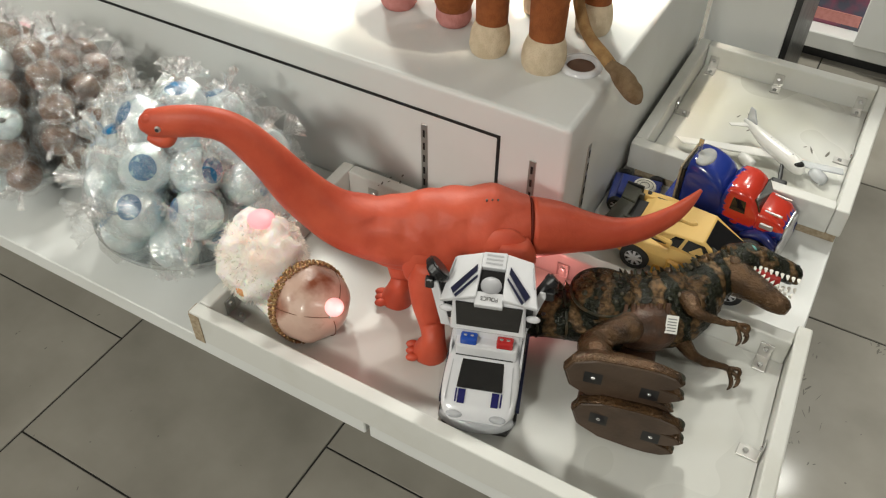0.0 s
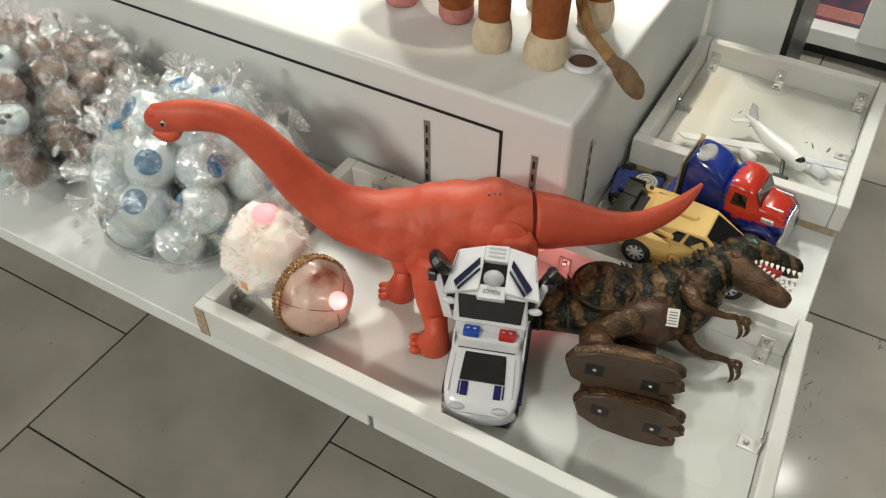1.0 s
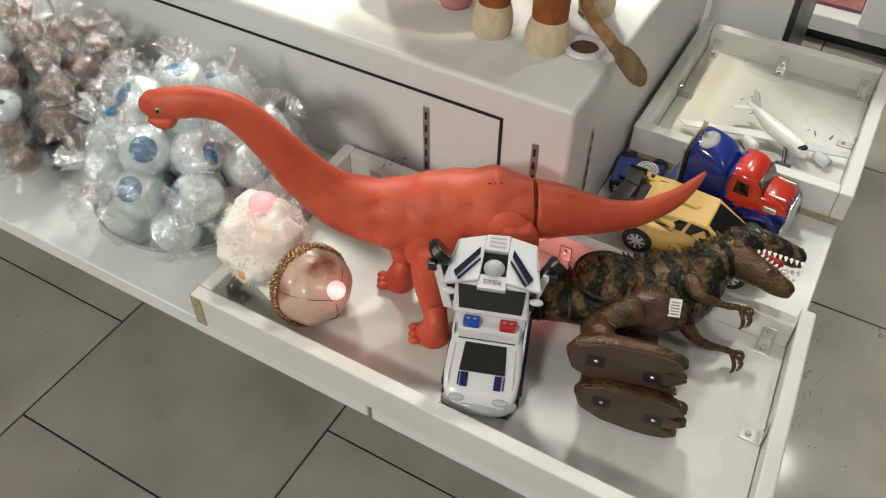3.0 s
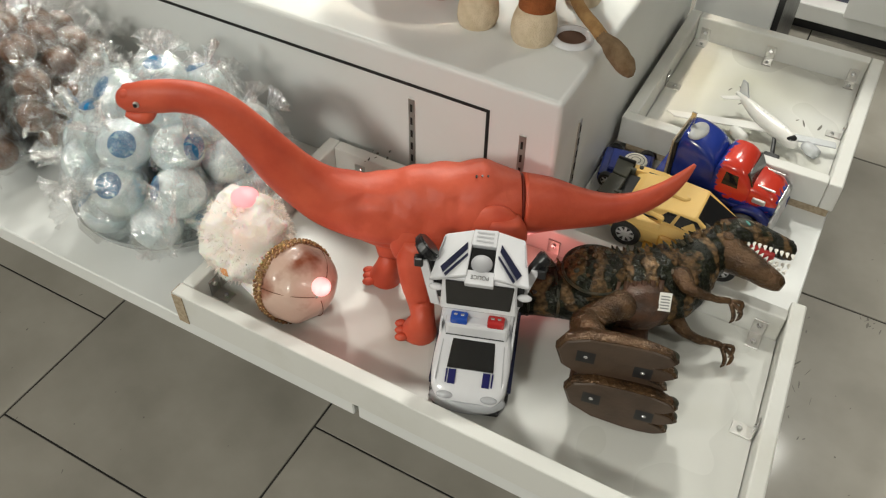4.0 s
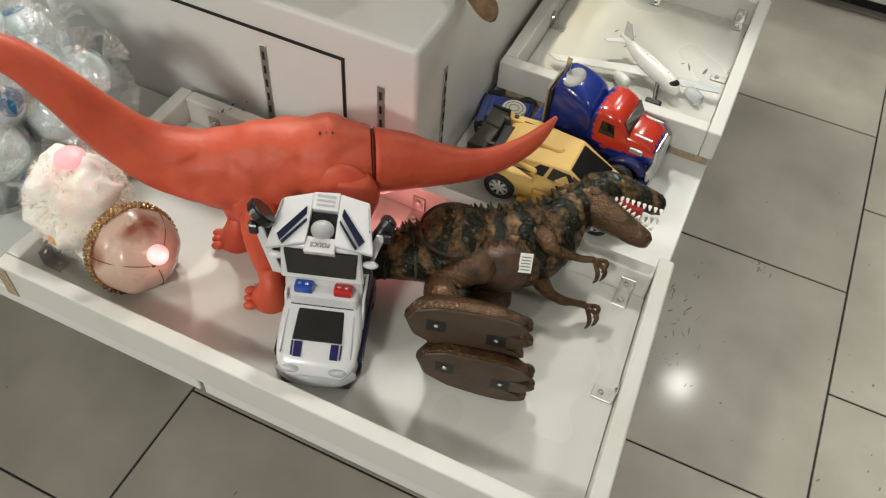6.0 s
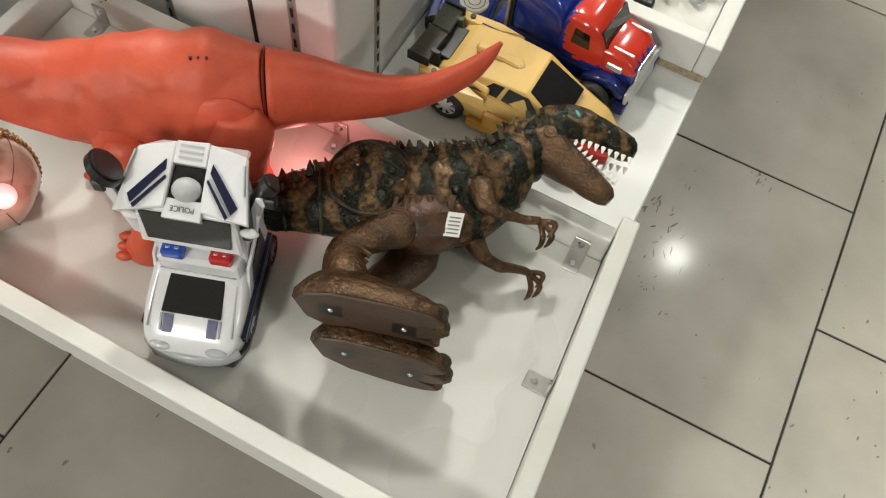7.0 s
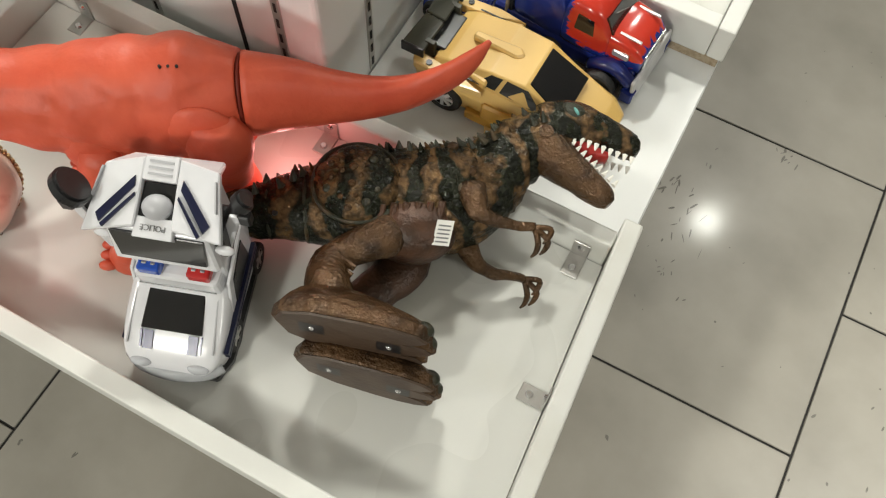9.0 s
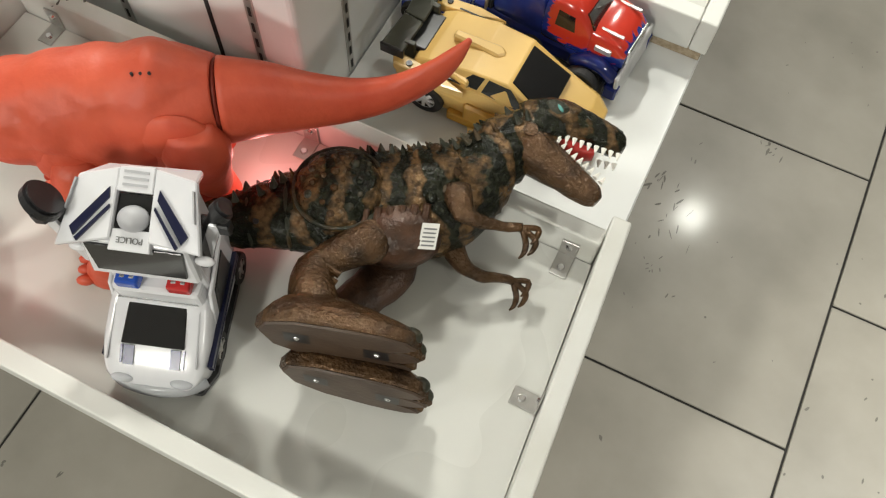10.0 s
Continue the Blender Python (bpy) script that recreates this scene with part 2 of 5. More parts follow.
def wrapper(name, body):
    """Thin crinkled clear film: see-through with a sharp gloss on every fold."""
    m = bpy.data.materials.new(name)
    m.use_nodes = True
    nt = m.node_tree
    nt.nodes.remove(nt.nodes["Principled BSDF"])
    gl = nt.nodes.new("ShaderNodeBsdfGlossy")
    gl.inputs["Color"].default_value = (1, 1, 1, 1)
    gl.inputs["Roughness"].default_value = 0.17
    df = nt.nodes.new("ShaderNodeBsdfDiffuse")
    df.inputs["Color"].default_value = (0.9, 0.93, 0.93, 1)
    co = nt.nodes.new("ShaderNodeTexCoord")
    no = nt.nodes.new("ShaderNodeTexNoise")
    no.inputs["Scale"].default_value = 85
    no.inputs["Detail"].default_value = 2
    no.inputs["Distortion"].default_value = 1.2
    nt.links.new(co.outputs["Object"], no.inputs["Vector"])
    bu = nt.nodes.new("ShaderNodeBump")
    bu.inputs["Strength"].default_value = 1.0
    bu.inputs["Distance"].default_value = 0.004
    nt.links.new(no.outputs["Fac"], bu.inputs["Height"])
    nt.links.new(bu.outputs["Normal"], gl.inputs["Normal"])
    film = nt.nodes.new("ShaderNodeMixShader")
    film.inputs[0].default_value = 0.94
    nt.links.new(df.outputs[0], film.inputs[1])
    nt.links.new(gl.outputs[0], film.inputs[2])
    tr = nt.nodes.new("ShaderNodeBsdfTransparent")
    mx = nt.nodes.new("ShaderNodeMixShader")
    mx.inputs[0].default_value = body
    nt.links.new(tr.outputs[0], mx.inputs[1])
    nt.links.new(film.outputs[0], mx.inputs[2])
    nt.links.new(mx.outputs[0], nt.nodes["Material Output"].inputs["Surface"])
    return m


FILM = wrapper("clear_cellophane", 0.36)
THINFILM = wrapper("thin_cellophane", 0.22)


# ---- building helpers ----
def mesh_of(name, bm, mat, smooth=False):
    me = bpy.data.meshes.new(name)
    bmesh.ops.recalc_face_normals(bm, faces=bm.faces)
    for f in bm.faces:
        f.smooth = smooth
    bm.to_mesh(me)
    bm.free()
    me.materials.append(mat)
    return me


def part(name, bm, mat, parent=None, label="", smooth=False, at=None):
    ob = new(name, mesh_of(name, bm, mat, smooth))
    if at is not None:
        ob.matrix_basis = at
    if parent is not None:
        ob.parent = parent
    if label:
        tagged(ob, label)
    return ob


def thing(name, label, category, group="", kind="", at=None):
    ob = new(name)
    ob.empty_display_size = 0.02
    if at is not None:
        ob.matrix_basis = at
    return tagged(ob, label, category, group, kind)


def slab(x0, x1, y0, y1, z0, z1, bevel=0.002, bm=None, seg=1):
    """A box with rounded edges."""
    bm = bm or bmesh.new()
    vs = [bm.verts.new((x, y, z)) for z in (z0, z1) for y in (y0, y1) for x in (x0, x1)]
    fs = [bm.faces.new([vs[i] for i in q]) for q in ((0, 2, 3, 1), (4, 5, 7, 6), (0, 1, 5, 4), (2, 6, 7, 3), (0, 4, 6, 2), (1, 3, 7, 5))]
    if bevel:
        es = list({e for f in fs for e in f.edges})
        bmesh.ops.bevel(bm, geom=es, offset=bevel, segments=seg, profile=0.5, affect="EDGES")
    return bm


def prism(outline, z0, z1, bevel=0.0, bm=None, seg=1):
    """An outline in x, y raised from z0 to z1."""
    bm = bm or bmesh.new()
    lo = [bm.verts.new((x, y, z0)) for x, y in outline]
    hi = [bm.verts.new((x, y, z1)) for x, y in outline]
    n = len(outline)
    fs = [bm.faces.new(lo[::-1]), bm.faces.new(hi)]
    fs += [bm.faces.new((lo[i], lo[(i + 1) % n], hi[(i + 1) % n], hi[i])) for i in range(n)]
    if bevel:
        es = list({e for f in fs for e in f.edges})
        bmesh.ops.bevel(bm, geom=es, offset=bevel, segments=seg, profile=0.5, affect="EDGES")
    return bm


def sweep(rows, sides=16, up=(0, 0, 1), bm=None, power=2.0):
    """A skin round a line of (centre, half width, half height): the sections stand across the line; power over 2 squares them."""
    bm = bm or bmesh.new()
    pts = [Vector(r[0]) for r in rows]
    rings = []
    for i, r in enumerate(rows):
        way = (pts[min(i + 1, len(pts) - 1)] - pts[max(i - 1, 0)]).normalized()
        side = way.cross(Vector(up))
        side = side.normalized() if side.length > 1e-4 else Vector((1, 0, 0))
        top = side.cross(way).normalized()
        ring = []
        for k in range(sides):
            a = 2 * math.pi * k / sides
            c, s = math.cos(a), math.sin(a)
            c = math.copysign(abs(c) ** (2 / power), c)
            s = math.copysign(abs(s) ** (2 / power), s)
            ring.append(bm.verts.new(pts[i] + side * (c * r[1]) + top * (s * r[2])))
        rings.append(ring)
    for a, b in zip(rings, rings[1:]):
        for k in range(sides):
            bm.faces.new((a[k], a[(k + 1) % sides], b[(k + 1) % sides], b[k]))
    bm.faces.new(rings[0][::-1])
    bm.faces.new(rings[-1])
    return bm


def smooth_rows(rows, times=3):
    """More rows between the given ones, along a smooth curve."""
    out = []
    n = len(rows)
    flat = [np.array([*r[0], r[1], r[2]], float) for r in rows]
    for i in range(n - 1):
        p0, p1, p2, p3 = flat[max(i - 1, 0)], flat[i], flat[i + 1], flat[min(i + 2, n - 1)]
        for k in range(times):
            t = k / times
            v = 0.5 * (2 * p1 + (p2 - p0) * t + (2 * p0 - 5 * p1 + 4 * p2 - p3) * t * t + (3 * p1 - p0 - 3 * p2 + p3) * t ** 3)
            out.append((tuple(v[:3]), max(v[3], 1e-4), max(v[4], 1e-4)))
    out.append((tuple(flat[-1][:3]), flat[-1][3], flat[-1][4]))
    return out


def ball(center, radii, bm=None, u=20, v=12, turn=None):
    bm = bm or bmesh.new()
    m = Matrix.Translation(center) @ (turn or Matrix.Identity(4)) @ Matrix.Diagonal((*radii, 1))
    bmesh.ops.create_uvsphere(bm, u_segments=u, v_segments=v, radius=1, matrix=m)
    return bm


def rod(p, q, r, bm=None, sides=10, r2=None):
    bm = bm or bmesh.new()
    p, q = Vector(p), Vector(q)
    m = Matrix.Translation((p + q) / 2) @ (q - p).to_track_quat("Z", "Y").to_matrix().to_4x4()
    bmesh.ops.create_cone(bm, cap_ends=True, segments=sides, radius1=r, radius2=r if r2 is None else r2, depth=(q - p).length, matrix=m)
    return bm


def rough_up(bm, amount, scale, seed=0.0):
    for v in bm.verts:
        d = noise.noise_vector(v.co * scale + Vector((seed, seed * 2, 0)))
        v.co += d * amount
    return bm

# ---- large structure ----
TOP = 0.641        # top of the tray's walls
DECK = 0.578       # low platform board
BASE = 0.594       # floor of the tray
RIGHT = 0.838      # outer right edge of the tray at its front
SKEW = 0.060       # the right wall leans in by this much a metre towards the back
DEEP = 0.407        # back of the tray; its right wall runs a little past it
STEP = 0.532       # lower board behind the tray
BOXZ = 0.841       # top of the display box
SHELF = 0.556      # floor of the upper tray
# heights at which the toys are drawn before moved() sets them in place
DRAWN_TRAY, DRAWN_DECK, DRAWN_STEP, DRAWN_SHELF, DRAWN_BOX = 0.352, 0.335, 0.395, 0.449, 0.665


def moved(anchor, place, yaw, size, high=None):
    """Carries a thing drawn round the anchor to its place, turned by yaw degrees and scaled in plan and in height."""
    return Matrix.Translation(place) @ Matrix.Rotation(radians(yaw), 4, "Z") @ Matrix.Diagonal((size, size, high or size, 1)) @ Matrix.Translation(-Vector(anchor))


ROOM = (-3.4, 4.2, -3.6, 4.6)
ground = tagged(new("floor"), "shop floor of grey beige porcelain tiles with dark joints", "floor", kind="structure")
part("screed", slab(ROOM[0], ROOM[1], ROOM[2], ROOM[3], -0.08, -0.004, 0), GROUT, ground)
# unseen ceiling and walls, added to close the room and bounce light
ceiling_mesh = slab(ROOM[0] - 0.1, ROOM[1] + 0.1, ROOM[2] - 0.1, ROOM[3] + 0.1, CEILING, CEILING + 0.1, 0)
tagged(part("ceiling", ceiling_mesh, CEIL), "plain white ceiling added out of view to close the room", "ceiling", kind="structure")
for name, box in (("wall_west", (ROOM[0] - 0.1, ROOM[0], ROOM[2], ROOM[3])), ("wall_east", (ROOM[1], ROOM[1] + 0.1, ROOM[2], ROOM[3])),
                  ("wall_south", (ROOM[0] - 0.1, ROOM[1] + 0.1, ROOM[2] - 0.1, ROOM[2])), ("wall_north", (ROOM[0] - 0.1, ROOM[1] + 0.1, ROOM[3], ROOM[3] + 0.1))):
    tagged(part(name, slab(*box, -0.08, CEILING, 0), WALLPAINT), "plain grey wall added out of view to close the room", "wall", kind="structure")

for x, y, watts, r, beam, tint in DOWNLIGHTS:
    lamp = thing("downlight", "unseen round white recessed ceiling downlight, switched on", "ceiling light", "ceiling downlights", at=pose(x, y, CEILING))
    ring = bmesh.new()
    bmesh.ops.create_cone(ring, cap_ends=True, segments=32, radius1=r + 0.03, radius2=r + 0.02, depth=0.012, matrix=Matrix.Translation((0, 0, -0.006)))
    part("rim", ring, CEIL, lamp)
    glow = bmesh.new()
    bmesh.ops.create_circle(glow, cap_ends=True, segments=32, radius=r, matrix=Matrix.Translation((0, 0, -0.014)))
    part("diffuser", glow, LAMPGLASS, lamp, "glowing diffuser")
    data = bpy.data.lights.new("downlight_beam", "AREA")
    data.shape, data.size, data.energy, data.color = "DISK", 2 * r, watts, tint
    data.spread = radians(beam)
    light = new("downlight_beam", data)
    light.matrix_basis = pose(x, y, CEILING - 0.03)

# low platform under the bowls and the tray, in two lengths with a gap between them
platform = thing("display_platform", "low white laminate display platform with a recessed plinth", "display platform", kind="structure")
part("board", slab(-2.4, 0.304, 0.004, 0.4315, DECK - 0.034, DECK, 0.002), WHITE, platform)
part("board", slab(0.311, RIGHT - 0.030, 0.004, 0.4315, DECK - 0.034, DECK, 0.002), WHITE, platform)
part("plinth", slab(-2.38, 0.62, 0.42, 1.20, 0.0, STEP - 0.0345, 0.001), WHITE, platform)
raised = prism([(0.404, 0.4325), (0.809, 0.4325), (0.809, 1.22), (0.404, 1.22)], STEP - 0.034, STEP, 0.002)
tagged(part("display_step", raised, WHITE), "white laminate board behind the toy tray", "display step", kind="structure")


def bracket(parent, x, y, z, turn, mat=STEEL):
    """A small angle bracket with two screws, its corner at the given place; turn: which way its foot points."""
    a = pose(x, y, z, 0, 0, turn)
    bm = slab(0, 0.030, -0.010, 0.010, 0, 0.0022, 0.0006)
    slab(-0.0005, 0.0018, -0.010, 0.010, 0, 0.030, 0.0006, bm)
    ob = part("bracket", bm, mat, parent, "zinc angle bracket", at=a)
    screw = bmesh.new()
    bmesh.ops.create_cone(screw, cap_ends=True, segments=12, radius1=0.0048, radius2=0.0032, depth=0.003, matrix=Matrix.Translation((0.019, 0, 0.0035)))
    bmesh.ops.create_cone(screw, cap_ends=True, segments=12, radius1=0.0048, radius2=0.0032, depth=0.003,
                          matrix=Matrix.Translation((0.003, 0, 0.02)) @ Matrix.Rotation(radians(90), 4, "Y"))
    part("screw", screw, CHROME, ob, "screw head", smooth=False)
    return ob


def tray(name, label, x0, x1, y0, y1, z0, floor_z, top, wall, brackets, skew=0.0, past=0.0):
    """An open tray; skew: by how much its right wall leans in towards the back; past: how far that wall runs past the back."""
    t = thing(name, label, "display tray", "white display trays")
    xr = lambda y: x1 - skew * (y - y0)
    part("front_wall", slab(x0 + 0.0, x1 - wall - 0.0006, y0, y0 + wall, z0, top, 0.0022, seg=2), WORN, t)
    part("back_wall", slab(x0 + wall + 0.0006, xr(y1) - wall - 0.0006, y1 - wall, y1, z0, top, 0.003, seg=2), WORN, t)
    part("left_wall", slab(x0, x0 + wall, y0 + wall + 0.0006, y1, z0, top, 0.003, seg=2), WORN, t)
    part("right_wall", prism([(x1 - wall, y0), (x1, y0), (xr(y1 + past), y1 + past), (xr(y1 + past) - wall, y1 + past)], z0, top, 0.003, seg=2), WORN, t)
    part("base_board", prism([(x0 + wall + 0.0015, y0 + wall + 0.0015), (xr(y0 + wall) - wall - 0.0015, y0 + wall + 0.0015), (xr(y1 - wall) - wall - 0.0015, y1 - wall - 0.0015), (x0 + wall + 0.0015, y1 - wall - 0.0015)], z0, floor_z), TRAYFLOOR, t)
    for b in brackets:
        bracket(t, *b)
    return t


WALL = 0.022
toy_tray = tray("toy_tray", "long white painted wooden display tray holding large toys, scuffed edges", 0.0, RIGHT, 0.0, DEEP, DECK + 0.0005, BASE, TOP, WALL, [
    (RIGHT - WALL - 0.014, 0.211, BASE, 180), (0.762, DEEP - WALL - 0.001, BASE, -90),
    (0.437, DEEP - WALL - 0.001, BASE, -90), (WALL + 0.001, 0.06, BASE, 0), (0.075, DEEP - WALL - 0.001, BASE, -90)], SKEW, 0.020)
part("end_grain", slab(-0.0018, -0.0002, 0.0015, WALL - 0.002, DECK + 0.001, TOP - 0.002, 0), RAW, toy_tray, "bare chipboard end of the front wall")
part("end_grain", slab(0.0005, 0.019, -0.0016, -0.0002, DECK + 0.001, TOP - 0.003, 0), RAW, toy_tray, "bare chipboard end of the side wall")

T2 = (0.413, 0.813, 0.756, 1.195)
upper_tray = tray("upper_tray", "square white painted display tray, nearly empty, with metal brackets", *T2, STEP + 0.0185, SHELF, 0.608, 0.024, [
    (T2[0] + 0.025, 0.972, SHELF, 0), (T2[1] - 0.025, 0.972, SHELF, 180), (0.600, T2[3] - 0.025, SHELF, -90),
    (T2[0] + 0.045, T2[3] - 0.025, SHELF, -90), (T2[1] - 0.045, T2[3] - 0.025, SHELF, -90)])
for y0 in (0.760, 1.160):
    batten = part("batten", slab(0.43, 0.8075, y0, y0 + 0.03, STEP + 0.0005, STEP + 0.018, 0.001), RAW)
    tagged(batten, "bare chipboard batten under the upper display tray", "batten")

# tall white display box behind the tray
FACE, SIDE = 0.4335, 0.402
block = thing("display_box", "large white laminate display plinth with slotted steel strips", "display plinth", kind="structure")
part("body", slab(-2.4, SIDE, FACE, 1.238, 0.0, BOXZ, 0.009, seg=4), WHITE, block)
part("joint", slab(-2.38, 0.289, FACE - 0.0012, FACE + 0.0004, 0.783, 0.7885, 0), BLACKGAP, block, "black shadow joint")
part("joint", slab(0.2835, 0.289, FACE - 0.0012, FACE + 0.0004, DECK, 0.7825, 0), BLACKGAP, block, "black shadow joint")
for sx, st in ((0.151, 0.760), (0.347, 0.763)):
    strip = part("slotted_strip", slab(sx - 0.0058, sx + 0.0058, FACE - 0.0020, FACE + 0.0005, DECK + 0.002, st, 0.0006), STEEL, block, "slotted steel shelf strip")
    for k in range(7):
        zz = st - 0.018 - k * 0.026
        part("slot", slab(sx - 0.0019, sx + 0.0019, FACE - 0.0026, FACE - 0.0021, zz - 0.0072, zz + 0.0072, 0), SLOT, strip)
strip = part("slotted_strip", slab(SIDE - 0.0004, SIDE + 0.0020, 0.527, 0.539, STEP + 0.001, 0.748, 0.0006), STEEL, block, "slotted steel shelf strip")
for k in range(8):
    zz = 0.730 - k * 0.026
    part("slot", slab(SIDE + 0.0021, SIDE + 0.0027, 0.531, 0.535, zz - 0.0072, zz + 0.0072, 0), SLOT, strip)

# cable outlet on the box
hole = thing("cable_outlet", "round white plastic cable outlet ring set into the display top", "cable outlet", at=pose(0.347, 0.597, BOXZ) @ Matrix.Scale(0.80, 4))
bm = bmesh.new()
prof = [(0.0285, 0.0006), (0.0305, 0.0085), (0.034, 0.0095), (0.041, 0.0070), (0.0435, 0.0006)]
rings = []
for r, z in prof:
    rings.append([bm.verts.new((r * math.cos(2 * math.pi * k / 40), r * math.sin(2 * math.pi * k / 40), z)) for k in range(40)])
for a, b in zip(rings, rings[1:]):
    for k in range(40):
        bm.faces.new((a[k], a[(k + 1) % 40], b[(k + 1) % 40], b[k]))
part("ring", bm, WHITEPL, hole, smooth=True)
bm = bmesh.new()
bmesh.ops.create_circle(bm, cap_ends=True, segments=40, radius=0.0305, matrix=Matrix.Translation((0, 0, 0.0012)))
part("opening", bm, material("dark_wood_hole", (0.10, 0.05, 0.03), 0.8, bump=0.1), hole, "dark opening")

# white cabinet and a far display beyond the upper tray
cab = thing("far_cabinet", "tall plain white laminate cabinet beside a dark gap", "cabinet")
part("body", slab(0.408, 0.577, 1.240, 1.75, 0.0, 1.25, 0.003), WHITE, cab)
part("edge_strip", slab(0.5775, 0.591, 1.242, 1.75, 0.0, 1.25, 0.001), BLACK, cab, "black edge strip")
far = thing("far_display", "low white display unit with a printed card panel", "display unit")
# black block put where only the shadow under the unit falls
part("plinth", slab(0.30, 2.4, 2.34, 3.1, 0.0, 0.05, 0.002), BLACK, far, "black block drawn as the shadow line under the unit")
part("body", slab(0.28, 2.4, 2.30, 3.1, 0.0505, 0.110, 0.003), WHITE, far)
part("side_block", slab(0.705, 2.4, 2.27, 3.1, 0.1105, 0.85, 0.003), WHITE, far)
part("printed_panel", slab(0.28, 0.704, 2.37, 2.38, 0.1105, 0.80, 0), POSTER, far, "dark purple printed card panel")
disc = bmesh.new()
bmesh.ops.create_cone(disc, cap_ends=True, segments=40, radius1=0.075, radius2=0.075, depth=0.006, matrix=Matrix.Translation((0.615, 2.365, 0.30)) @ Matrix.Rotation(radians(90), 4, "X"))
part("printed_disc", disc, material("printed_dark_red", (0.16, 0.02, 0.05), 0.4, other=(0.08, 0.01, 0.03), scale=40, bump=0), far, "dark red printed circle")
part("printed_band", slab(0.285, 0.700, 2.366, 2.3695, 0.125, 0.165, 0), PINKPLUSH, far, "dull pink printed strip")


# ---- toys ----
# long-necked dinosaur, walking; its own x runs from head to tail
AX = Matrix.Translation((0.34, 0.30, 0)) @ Matrix.Rotation(math.atan2(0.502, 0.865), 4, "Z")
dino = thing("long_necked_dinosaur", "orange-red plastic long-necked toy dinosaur standing in the tray", "toy dinosaur", at=moved((0.1927, 0.1988, DRAWN_TRAY), (0.1665, 0.1555, BASE), -0.4, 0.775, 0.880) @ AX)


def mid(s, top, bottom, w, y=0.0):
    return ((s, y, (top + bottom) / 2), w, (top - bottom) / 2)


neck_body = [mid(-0.480, 0.744, 0.726, 0.009), mid(-0.470, 0.757, 0.720, 0.016), mid(-0.447, 0.766, 0.719, 0.021), mid(-0.415, 0.770, 0.719, 0.022),
             mid(-0.385, 0.770, 0.720, 0.022), mid(-0.348, 0.764, 0.712, 0.023), mid(-0.317, 0.748, 0.688, 0.026), mid(-0.278, 0.708, 0.638, 0.030),
             mid(-0.240, 0.662, 0.578, 0.036), mid(-0.201, 0.624, 0.533, 0.043), mid(-0.160, 0.601, 0.498, 0.050), mid(-0.104, 0.588, 0.474, 0.058),
             mid(-0.052, 0.592, 0.454, 0.064), mid(-0.010, 0.602, 0.442, 0.068), mid(0.040, 0.606, 0.438, 0.070), mid(0.085, 0.606, 0.440, 0.069),
             mid(0.130, 0.610, 0.446, 0.065), mid(0.158, 0.601, 0.464, 0.057), mid(0.180, 0.593, 0.474, 0.050)]
bm = sweep(smooth_rows(neck_body, 8), 60)
for v in bm.verts:
    s, w, z = v.co
    if s > -0.17:
        k = min(1, (s + 0.17) / 0.08)
        fold = math.sin(s * 75 + z * 45) * 0.0022 + math.sin(s * 38 - z * 60 + 1) * 0.0030
        v.co.y += k * math.copysign(fold, w) * min(1, abs(w) / 0.03)
        crease = 0.0040 * max(0.0, math.sin(s * 14 + z * 150 + 2.2 * math.sin(s * 23))) ** 6
        v.co.y -= k * math.copysign(crease, w) * min(1, abs(w) / 0.03)
        if z > 0.57 and abs(s - 0.110) < 0.05:
            v.co.z += 0.007 * (1 - abs(s - 0.110) / 0.05)
part("body", bm, ORANGE, dino, smooth=True)
tail_rows = [mid(0.1825, 0.592, 0.475, 0.049), mid(0.23, 0.583, 0.481, 0.041), mid(0.283, 0.563, 0.485, 0.032), mid(0.337, 0.551, 0.490, 0.024),
             mid(0.388, 0.555, 0.505, 0.018), mid(0.435, 0.578, 0.537, 0.012), mid(0.462, 0.600, 0.575, 0.009), mid(0.479, 0.618, 0.611, 0.003)]
# the tail swings a little to the rear
bend = [((c[0] - 0.1825) / 0.30) ** 1.2 for c, w, h in tail_rows]
tail_rows = [((c[0] + 0.012 * k, c[1] + 0.026 * k, c[2] - 0.018 * k), w, h) for (c, w, h), k in zip(tail_rows, bend)]
part("tail", sweep(smooth_rows(tail_rows, 4), 24), ORANGE, dino, "jointed tail", smooth=True)
part("joint_collar", sweep([mid(0.179, 0.589, 0.478, 0.0465), mid(0.1838, 0.589, 0.478, 0.0465)], 24), DARKRED, dino, "dark joint line", smooth=True)
# lower jaw, brow, eyes
part("jaw", sweep(smooth_rows([((-0.474, 0, 0.717), 0.009, 0.005), ((-0.460, 0, 0.713), 0.014, 0.010), ((-0.444, 0, 0.712), 0.015, 0.013), ((-0.430, 0, 0.726), 0.014, 0.010)], 4), 16), ORANGE, dino, smooth=True)
for side in (1, -1):
    part("eye", ball((-0.446, -side * 0.0215, 0.744), (0.0052, 0.0035, 0.0052)), SILVER, dino, "grey eye", smooth=True)
    part("pupil", ball((-0.447, -side * 0.0243, 0.744), (0.0034, 0.0024, 0.0034)), BLACK, dino, "black pupil", smooth=True)
    part("nostril_bump", ball((-0.462, -side * 0.008, 0.752), (0.013, 0.008, 0.009)), ORANGE, dino, smooth=True)


